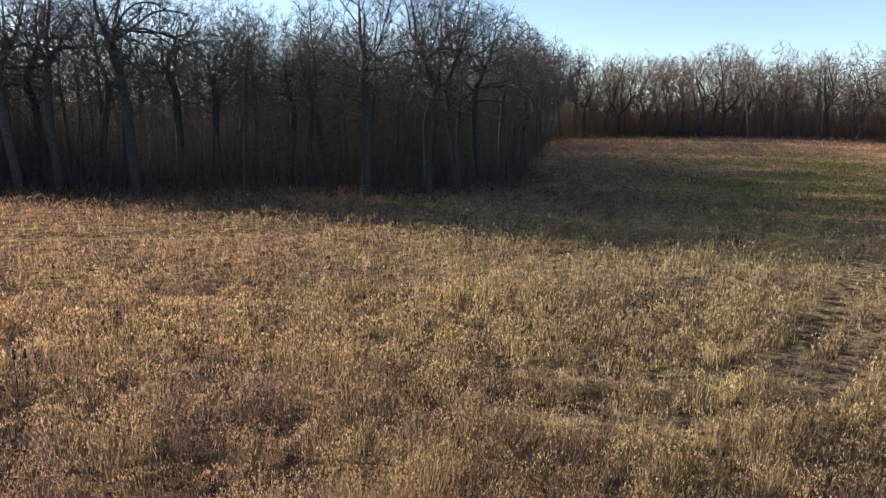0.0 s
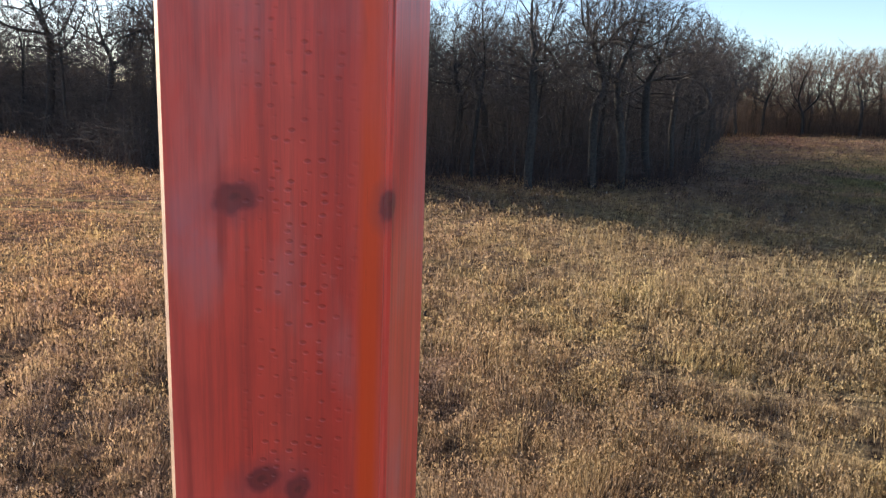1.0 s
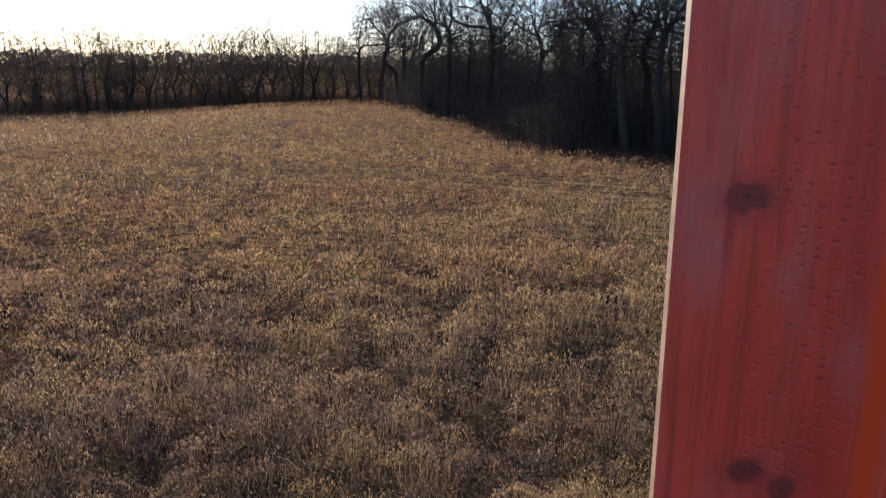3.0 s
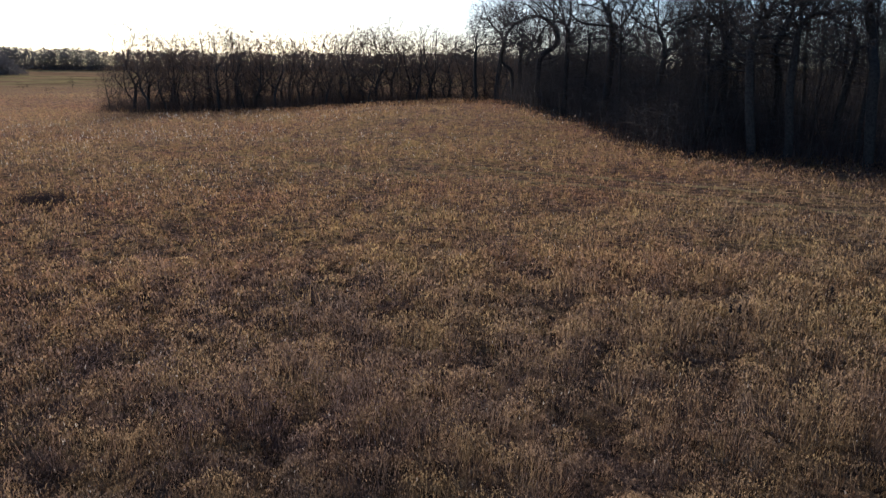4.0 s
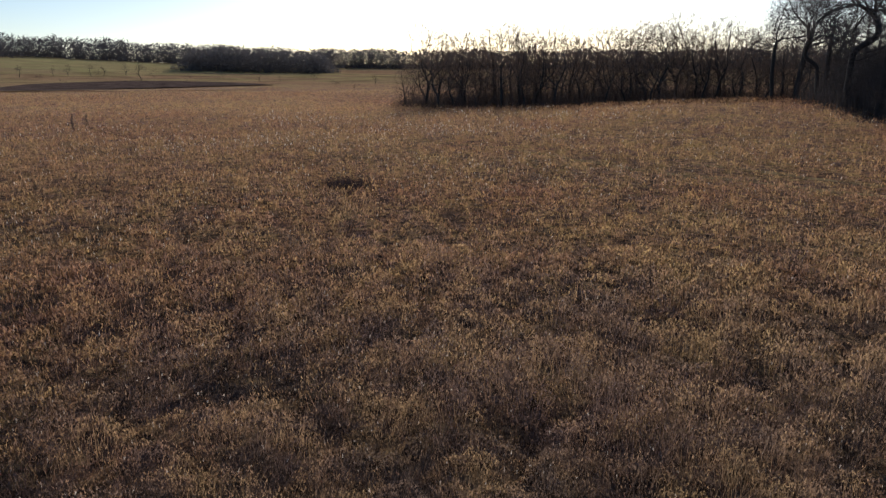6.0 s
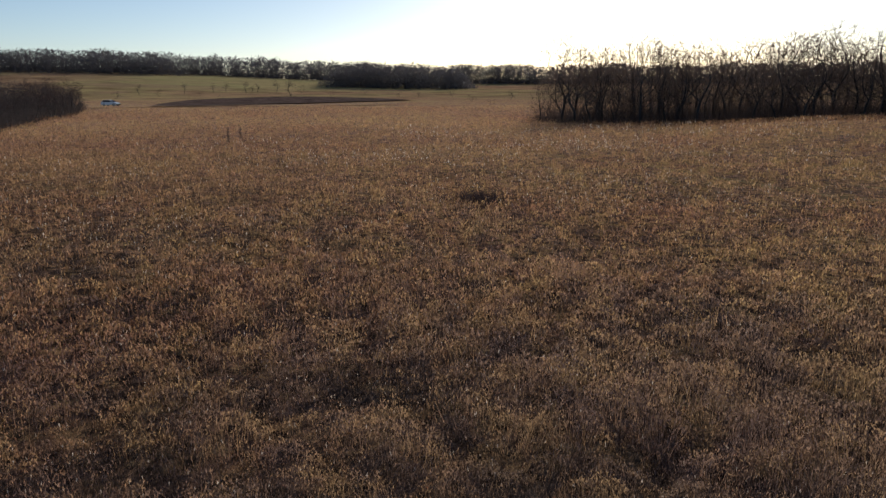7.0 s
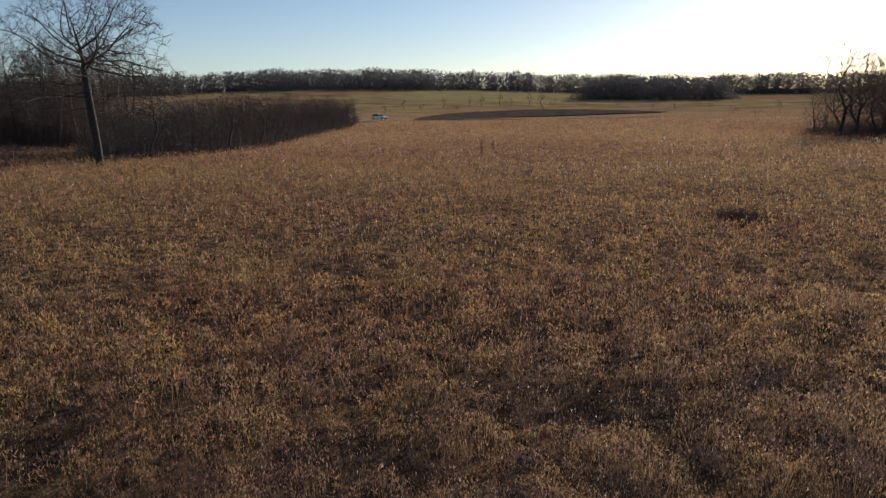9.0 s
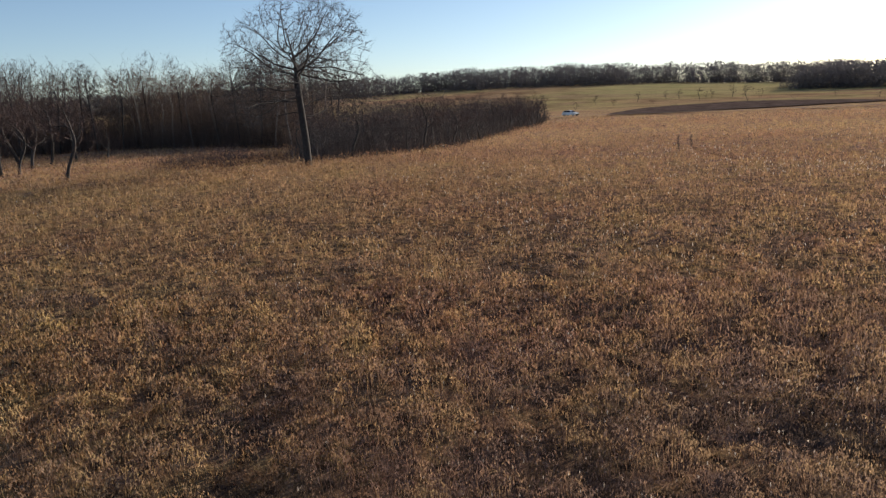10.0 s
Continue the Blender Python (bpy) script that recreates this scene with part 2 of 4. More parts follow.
def plain_material(name, c, rough=0.6, metal=0.0, vary=0.25, scale=3.0):
    m = Mat(name, rough, 0.0 if rough > 0.9 else 0.25)
    m.bsdf.inputs["Metallic"].default_value = metal
    n = m.noise(m.local(), scale, 5.0)
    return m.colour(m.mix(m.grey(n, 0.35, 0.65), tuple(v * (1 - vary) for v in c), tuple(min(1, v * (1 + vary)) for v in c)))


GROUND = ground_material()
BLADES = blade_material("dry_grass_blade")
FAR_BLADES = blade_material("dry_grass_spray", airiness=0.42)
SEED = blade_material("white_seed_fluff", (0.62, 0.56, 0.47), False)
# dark stalks: weeds, and the shade of grass gaps given as colour
DARK_CLUMP = blade_material("dark_weed_and_shade_stalk", (0.095, 0.075, 0.075))
BARK = bark_material("oak_bark", (0.030, 0.028, 0.027), (0.092, 0.082, 0.076))
BARK_PALE = bark_material("grey_aspen_bark", (0.10, 0.085, 0.07), (0.30, 0.26, 0.22))
TWIG = twig_material("bare_twig", (0.045, 0.040, 0.040), (0.125, 0.108, 0.102), 0.2)
TWIG_WARM = twig_material("brown_twig", (0.080, 0.061, 0.052), (0.20, 0.142, 0.112), 0.3)
SHRUB = twig_material("brush_stem", (0.040, 0.031, 0.031), (0.115, 0.080, 0.073), 0.14)
STALK = plain_material("dead_stalk", (0.05, 0.036, 0.03), 0.9, 0, 0.3, 20.0)
POST = post_material()
# pale edge tone: bare wood, with the sun on the chamfer put into it
SUNLIT_BARE_EDGE = plain_material("sunlit_bare_edge", (0.44, 0.30, 0.21), 0.7, 0, 0.2, 60.0)


# ---- lie of the land ----
def mound(x, y, cx, cy, height, wide):
    return height * np.exp(-((x - cx) ** 2 + (y - cy) ** 2) / (2 * wide * wide))


def waves(x, y):
    """Small swells of the ground, some decimetres."""
    s = 0.0
    for k, (a, b, phase) in enumerate(((0.11, 0.05, 0.3), (-0.07, 0.13, 1.7), (0.21, -0.17, 2.9), (0.09, 0.31, 4.1), (-0.37, 0.21, 5.2), (0.53, 0.47, 0.9))):
        s = s + np.sin(a * x + b * y + phase) / (1.0 + 0.8 * k)
    return s


def ground(x, y):
    x, y = np.asarray(x, float), np.asarray(y, float)
    r = np.hypot(x, y)
    z = 9.0 * np.minimum(r / 600.0, 1.0) ** 2 + np.clip((r - 600) * 0.012, 0, 12)
    z = z + mound(x, y, 58, 122, 3.3, 42) + mound(x, y, -78, 67, 1.9, 22) - mound(x, y, -126, 46, 0.8, 20) + mound(x, y, -52, -38, 1.0, 20)
    z = z + mound(x, y, -560, -205, 10, 130) - mound(x, y, 30, 62, 0.7, 17)
    near = np.clip((r - 4) / 20, 0, 1) * np.clip((400 - r) / 250, 0, 1)
    return z + 0.10 * waves(x, y) * near


def polar(az, d):
    """East and north of a place at that azimuth (degrees, clockwise from north) and distance."""
    return d * math.sin(radians(az)), d * math.cos(radians(az))


def mesh_from(name, verts, faces, material):
    """A mesh from arrays of places and of faces that all have the same number of corners."""
    verts, faces = np.asarray(verts, np.float32), np.asarray(faces, np.int32)
    me = bpy.data.meshes.new(name)
    n, k = faces.shape
    me.vertices.add(len(verts))
    me.vertices.foreach_set("co", verts.ravel())
    me.loops.add(n * k)
    me.loops.foreach_set("vertex_index", faces.ravel())
    me.polygons.add(n)
    me.polygons.foreach_set("loop_start", np.arange(n, dtype=np.int32) * k)
    me.materials.append(material)
    me.update(calc_edges=True)
    return me


def smooth(me):
    me.polygons.foreach_set("use_smooth", np.ones(len(me.polygons), bool))
    return me


def build_ground():
    radii = np.concatenate([[0.0], np.geomspace(1.5, 4000.0, 170)])
    turns = np.radians(np.arange(0, 360, 1.5))
    rr, tt = np.meshgrid(radii[1:], turns, indexing="ij")
    x, y = rr * np.sin(tt), rr * np.cos(tt)
    verts = np.stack([x, y, ground(x, y)], -1).reshape(-1, 3)
    n = len(turns)
    i, j = np.meshgrid(np.arange(len(radii) - 2), np.arange(n), indexing="ij")
    k = (j + 1) % n
    faces = np.stack([i * n + j, (i + 1) * n + j, (i + 1) * n + k, i * n + k], -1).reshape(-1, 4)
    hub = len(verts)
    verts = np.vstack([verts, [[0, 0, float(ground(0, 0))]]])
    centre = np.stack([np.full(n // 2, hub), np.arange(0, n, 2), np.arange(1, n, 2), (np.arange(2, n + 2, 2)) % n], -1)
    ob = new("ground", smooth(mesh_from("ground", verts, np.vstack([faces, centre]), GROUND)))
    return tagged(ob, "dry rolling prairie ground with tan and russet patches", "ground", kind="structure")


build_ground()


# ---- the meadow ----
def near_line(x, y, line, wide):
    """True where a place lies within wide of a line of points."""
    hit = np.zeros(x.shape, bool)
    for (ax, ay), (bx, by) in zip(line, line[1:]):
        ux, uy = bx - ax, by - ay
        s = np.clip(((x - ax) * ux + (y - ay) * uy) / (ux * ux + uy * uy), 0, 1)
        hit |= np.hypot(x - ax - s * ux, y - ay - s * uy) < wide
    return hit


RUTS = [
    [(20.0, 33.0), (17.0, 28.3), (13.8, 24.1), (11.8, 21.2), (9.9, 18.7), (8.6, 17.0), (7.5, 16.4), (6.3, 16.0), (5.4, 15.9), (3.7, 15.9), (2.9, 16.3), (1.1, 16.7)],
    [(13.2, 20.8), (11.4, 18.7), (9.8, 16.5), (8.3, 15.0), (6.5, 14.0), (5.5, 13.6), (4.0, 13.3), (2.7, 13.6), (1.4, 14.0)],
    [(-62, 15), (-56.6, 19.6), (-50.5, 21.9), (-44.1, 23.2), (-38.5, 25.2), (-33.4, 29.0), (-28.5, 31.4), (-22, 32.7), (-15.5, 33.3), (-7, 34.0)],
    [(-42, 28.5), (-37.6, 31.4), (-34.3, 32.6), (-30, 34.4), (-24, 35.8), (-16, 36.4)],
    [(-114, -15.6), (-100, -13.8), (-87.5, -12.0), (-76.5, -8.6), (-70.4, -5.4)],
    [(-114, -17.4), (-98, -15.1), (-82.0, -12.5)],
]
# dark stalks set where shade lies between the plants: place and reach
SHADED_GAPS = [
    (-21.2, -1.0, 0.6), (-18.8, -2.0, 1.0), (-21.8, 3.3, 0.9), (-18.0, 9.6, 1.3), (-30.1, -8.3, 1.8), (-24.3, -9.4, 1.4), (-16.0, 3.7, 0.6), (-11.4, -4.2, 0.9),
    (-14.0, 0.5, 0.9), (-29.1, 9.4, 1.0), (-13.3, 13.7, 0.8), (-20.6, 2.2, 0.9), (-9.2, 10.7, 0.9), (-13.0, 3.5, 0.5), (-21.0, -5.2, 0.8), (-10.7, -10.5, 0.8),
    # along the wheel tracks, dark stalks in place of the ruts' shade
    (13.2, 23.3, 0.45), (9.9, 18.7, 0.5), (9.1, 17.7, 0.45), (7.5, 16.4, 0.4), (5.4, 15.9, 0.35), (3.7, 15.9, 0.45), (11.2, 18.4, 0.4), (10.0, 16.8, 0.45), (4.8, 13.4, 0.4), (3.2, 13.5, 0.45), (6.2, 13.9, 0.35),
    (-10.6, -5.1, 0.5), (-12.9, -13.8, 0.6), (-18.9, 12.0, 0.6), (-11.6, 9.7, 0.5), (-2.2, 10.9, 0.4), (-6.3, 11.3, 0.5), (-4.9, 11.0, 0.3), (-5.0, 16.3, 0.5), (-2.8, 18.3, 0.5),
]
HOLLOWS = [(-38.4, 6.6, 0.9)]


def patchiness(x, y):
    x, y = x + 1.4 * np.sin(0.31 * y + 0.5) + 0.5 * np.sin(1.1 * y), y + 1.3 * np.sin(0.27 * x + 2.0) + 0.5 * np.sin(0.9 * x + 1.0)
    s = np.sin(0.61 * x + 0.23 * y) + np.sin(-0.34 * x + 0.57 * y + 1.3) + 0.8 * np.sin(1.23 * x - 0.91 * y + 2.0) + 0.8 * np.sin(1.9 * x + 1.7 * y + 0.4) + 0.7 * np.sin(-3.1 * x + 2.3 * y + 3.0)
    return 0.5 + 0.18 * s


def strewn(rng, n, d0, d1, az):
    """Places over the meadow, closer together near the lookout."""
    a, d = np.radians(rng.uniform(az[0], az[1], n)), np.exp(rng.uniform(np.log(d0), np.log(d1), n))
    return d * np.sin(a), d * np.cos(a)


def bushes(x, y, cell, reach, gaps=0.0):
    """Rounded humps, one in each cell, of uneven height."""
    gx, gy = np.floor(x / cell), np.floor(y / cell)
    top = np.zeros(x.shape)
    for i in (-1, 0, 1):
        for j in (-1, 0, 1):
            cx, cy = gx + i, gy + j
            h1 = np.mod(np.sin(cx * 127.1 + cy * 311.7) * 43758.5453, 1.0)
            h2 = np.mod(np.sin(cx * 269.5 + cy * 183.3) * 28001.8384, 1.0)
            h3 = np.mod(np.sin(cx * 71.7 + cy * 421.9) * 19642.349, 1.0)
            r2 = ((x - (cx + h1) * cell) ** 2 + (y - (cy + h2) * cell) ** 2) / (reach * cell) ** 2
            top = np.maximum(top, (0.62 + 0.38 * h3) * (h3 > gaps) * np.exp(-r2 * r2 * 0.8))
    return top


def rut_share(x, y):
    """1 in the wheel tracks and hollows, falling to 0 beside them."""
    hit = np.zeros(x.shape)
    for line in RUTS:
        wide = 0.95 if line is RUTS[2] or line is RUTS[3] else 0.36
        for k in (1.0, 1.6):
            hit += 0.5 * near_line(x, y, line, k * wide * (0.9 + 0.45 * np.sin(1.3 * x + 0.4 * y) * np.sin(0.7 * y - 0.9 * x + 1.0)))
    for hx, hy, hr in HOLLOWS:
        hit += np.hypot((x - hx) * 0.5, y - hy) < hr
    return np.clip(hit, 0, 1)


def canopy(x, y, height):
    """The height of the grass: plants half a metre across within broader swells and gaps."""
    x, y = x + 0.16 * np.sin(2.9 * y + 0.7 * x), y + 0.16 * np.sin(3.1 * x - 0.9 * y + 1.0)
    a, b = bushes(x, y, 0.78, 0.50, 0.20), bushes(x + 3.3, y - 1.7, 2.3, 0.60, 0.15)
    return height * (0.08 + 0.48 * a + 0.12 * b + 0.46 * a * b) * (0.78 + 0.4 * np.clip(patchiness(x, y), 0, 1.1))


def tufts(name, n, rng, d0, d1, material, height, width, label, lean=0.3, keep=None, az=(-149, 37), flecks=0.5):
    """Grass in bushy plants with gaps between them: tapering blades, and small leaves and seed heads thick about the top."""
    x, y = strewn(rng, n, d0, d1, az)
    ok = np.ones(n, bool) if keep is None else keep(x, y, rng.uniform(size=n))
    x, y = x[ok], y[ok]
    rut = rut_share(x, y)
    ok = rng.uniform(size=len(x)) > rut * np.where(np.hypot(x, y) < 26, 0.90, 0.75)
    x, y, rut = x[ok], y[ok], rut[ok]
    n = len(x)
    d = np.hypot(x, y)
    tall = canopy(x, y, height)
    slope = np.stack([canopy(x + 0.06, y, height) - tall, canopy(x, y + 0.06, height) - tall], -1) / 0.06
    h = tall * rng.uniform(0.88, 1.08, n) * (1 - 0.72 * rut)
    grain = np.where(d < 20, d, 20 * (np.maximum(d, 20) / 20) ** 0.62)
    w = width * grain * rng.uniform(0.6, 1.3, n)
    tilt = np.clip(-slope, -1, 1) * lean * 0.6 + rng.normal(0, lean * 0.7, (n, 2)) + np.array([0.08, -0.03])
    base = np.stack([x, y, ground(x, y) - 0.02], -1)
    face = rng.uniform(0, np.pi, n)
    side = np.stack([np.cos(face) * w / 2, np.sin(face) * w / 2, np.zeros(n)], -1)
    tip = base + np.stack([tilt[:, 0] * h, tilt[:, 1] * h, h], -1)
    verts = np.stack([base - side, base + side, tip], 1)
    straw = np.clip((42.0 - np.hypot(x - STRAW_PLOT[0], y - STRAW_PLOT[1])) / 30.0, 0, 1)
    leaf = rng.uniform(size=n) < flecks - 0.30 * straw
    share = np.where(rng.uniform(size=n) < 0.16, rng.uniform(0.2, 0.84, n), rng.uniform(0.84, 1.03, n))
    c = base + (tip - base) * share[:, None]
    way = rng.normal(0, 0.42, (n, 3)) + np.array([0, 0, 1.0])
    way *= (0.0026 * grain * rng.uniform(0.6, 1.4, n) / np.linalg.norm(way, axis=1))[:, None]
    across = np.cross(way, rng.normal(0, 1, (n, 3)))
    across *= (w * np.interp(d, [22, 60], [1.5, 1.2]) / (np.linalg.norm(across, axis=1) + 1e-9))[:, None]
    verts[leaf] = np.stack([c - way, c + across, c + way * 1.1 - across * 0.3], 1)[leaf]
    me = mesh_from(name, verts.reshape(-1, 3), np.arange(3 * n).reshape(-1, 3), material)
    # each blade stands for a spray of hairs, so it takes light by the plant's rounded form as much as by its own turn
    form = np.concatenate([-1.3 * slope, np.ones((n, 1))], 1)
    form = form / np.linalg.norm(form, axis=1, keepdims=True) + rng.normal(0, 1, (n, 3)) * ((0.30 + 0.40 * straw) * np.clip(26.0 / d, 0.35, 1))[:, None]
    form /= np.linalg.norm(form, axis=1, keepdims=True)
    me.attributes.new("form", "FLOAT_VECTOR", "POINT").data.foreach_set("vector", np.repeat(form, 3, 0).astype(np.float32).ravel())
    return tagged(new(name, me), label, "grass", kind="stuff")


def inside(x, y, corners):
    hit = np.zeros(np.shape(x), bool)
    for (ax, ay), (bx, by) in zip(corners, corners[1:] + corners[:1]):
        cross = ((ay > y) != (by > y)) & (x < (bx - ax) * (y - ay) / (by - ay + 1e-12) + ax)
        hit ^= cross
    return hit


def edge_distance(x, y, corners):
    best = np.full(np.shape(x), 1e9)
    for (ax, ay), (bx, by) in zip(corners, corners[1:] + corners[:1]):
        ux, uy = bx - ax, by - ay
        f = np.clip(((x - ax) * ux + (y - ay) * uy) / (ux * ux + uy * uy), 0, 1)
        best = np.minimum(best, np.hypot(x - ax - f * ux, y - ay - f * uy))
    return best


# woods in plan
# WOOD_FRONT is carried on unseen at the north-east, to shade the east meadow
WOOD_FRONT = [(-33, 49), (-20, 51.5), (-6, 53), (3, 56), (8, 70), (17, 112), (16, 138), (-14, 152), (-60, 140), (-104, 104), (-74, 70), (-50, 60)]
WOOD_HILL = [(-96, 96), (-103, 81), (-113, 64), (-121, 47), (-126, 37), (-134, 33), (-148, 40), (-142, 80), (-112, 112)]
WOOD_EAST = [(15, 116), (37, 115), (48, 111), (62, 104), (88, 90), (104, 110), (60, 140), (20, 150)]
WOOD_WEST = [(-62, -130), (-87, -120), (-98, -110), (-100, -88), (-98, -72), (-118, -78), (-122, -118), (-75, -152)]
THICKET = [(-63, -48), (-72, -42), (-96, -44), (-119, -49), (-168, -56), (-192, -63), (-190, -72), (-120, -68), (-98, -72), (-80, -60)]
CLEARING_BRUSH = [(-54.6, -58.5), (-61.4, -50.5), (-78.8, -61.6), (-71.6, -76.8)]
WOODS = [WOOD_FRONT, WOOD_HILL, WOOD_EAST, WOOD_WEST, THICKET]


def open_land(x, y, u):
    hit = np.zeros(x.shape, bool)
    for corners in WOODS:
        hit |= inside(x, y, corners)
    return ~hit


def grassy(x, y, u):
    return (u < np.clip(0.55 + (patchiness(x, y) - 0.12) * 4.0, 0.55, 1) * (1 - 0.9 * shaded_gap(x, y))) & open_land(x, y, u)


def shaded_gap(x, y):
    """How far a place lies within the shaded gaps, 0 to 1, with ragged rims."""
    ragged = 1 + 0.35 * np.sin(3.1 * x + 1.7 * y) + 0.25 * np.sin(5.3 * y - 2.9 * x)
    hit = np.zeros(x.shape)
    for cx, cy, r in SHADED_GAPS:
        hit = np.maximum(hit, np.exp(-((x - cx) ** 2 + (y - cy) ** 2) / (r * r * ragged ** 2 + 0.02)))
    return hit


def dark_spots(x, y, u):
    return (u < np.clip((0.33 - patchiness(x, y)) * 2.5, 0, 0.7) + 0.95 * shaded_gap(x, y)) & open_land(x, y, u)


def fluff_spots(x, y, u):
    west = np.exp(-((x + 75) ** 2 + (y - 22) ** 2) / 900.0) + 0.4 * np.exp(-((x + 42) ** 2 + (y + 4) ** 2) / 500.0)
    return (u < 0.006 + west * np.clip(patchiness(x * 0.4 + 5, y * 0.4) * 2.6 - 1.0, 0.04, 1)) & open_land(x, y, u)


rng = np.random.default_rng(5)
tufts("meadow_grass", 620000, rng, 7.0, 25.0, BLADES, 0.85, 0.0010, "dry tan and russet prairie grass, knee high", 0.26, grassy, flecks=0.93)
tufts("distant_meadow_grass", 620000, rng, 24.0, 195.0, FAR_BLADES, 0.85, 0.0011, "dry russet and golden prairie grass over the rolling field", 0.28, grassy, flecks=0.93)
# partly weeds, partly shade between plants put in as dark stalks
tufts("grass_clump_stalks", 520000, rng, 7.0, 110.0, DARK_CLUMP, 0.80, 0.0009, "dark dead weed stalks, also standing in for shade among the grass", 0.28, dark_spots)


def fluff(name, n, rng):
    """Small white seed heads on stalks, each a ragged little tuft."""
    a, d = np.radians(rng.uniform(-150, 40, n)), np.exp(rng.uniform(np.log(9), np.log(110), n))
    x, y = d * np.sin(a), d * np.cos(a)
    ok = fluff_spots(x, y, rng.uniform(size=n))
    x, y, d = x[ok], y[ok], d[ok]
    c = np.stack([x, y, ground(x, y) + np.maximum(canopy(x, y, 0.85), 0.35) + rng.uniform(-0.03, 0.16, len(x))], -1)
    verts = []
    for _ in range(3):
        tri = rng.normal(0, 1, (len(x), 3, 3)) * np.array([0.7, 0.7, 1.9]) * (0.007 + 0.00048 * d)[:, None, None]
        verts.append((c[:, None, :] + tri).reshape(-1, 3))
    verts = np.vstack(verts)
    ob = new(name, mesh_from(name, verts, np.arange(len(verts)).reshape(-1, 3), SEED))
    return tagged(ob, "white fluffy seed heads standing in the grass", "seed heads", kind="stuff")


fluff("seed_heads", 70000, rng)


# ---- single dead weed stalks ----
def build_stalk(height, rng):
    ob = tagged(new("dead_weed_stalk"), "tall dark dead weed stalk standing in the grass", "weed", "dead weed stalks")
    bm = bmesh.new()
    p, way = Vector((0, 0, 0)), Vector((rng.normal(0, 0.06), rng.normal(0, 0.06), 1)).normalized()
    for k in range(4):
        q = p + way * height * 0.2
        m = Matrix.Translation((p + q) / 2) @ way.to_track_quat("Z", "Y").to_matrix().to_4x4()
        bmesh.ops.create_cone(bm, segments=6, radius1=0.014 - 0.002 * k, radius2=0.012 - 0.002 * k, depth=height * 0.21, matrix=m)
        p, way = q, (way + Vector((rng.normal(0, 0.05), rng.normal(0, 0.05), 0))).normalized()
    me = bpy.data.meshes.new("stem")
    bm.to_mesh(me)
    bm.free()
    me.materials.append(STALK)
    part_of(ob, "stem", me)
    bm = bmesh.new()
    for k in range(16):
        c = p + way * height * 0.012 * k + Vector((rng.normal(0, 0.012), rng.normal(0, 0.012), 0))
        bmesh.ops.create_icosphere(bm, subdivisions=1, radius=0.02 + 0.008 * rng.uniform(), matrix=Matrix.Translation(c))
    me = bpy.data.meshes.new("seed_head")
    bm.to_mesh(me)
    bm.free()
    me.materials.append(STALK)
    part_of(ob, "seed_head", me, "dark brown seed head")
    return ob


# ---- trees ----
def unit(v):
    return v / (np.linalg.norm(v) + 1e-9)


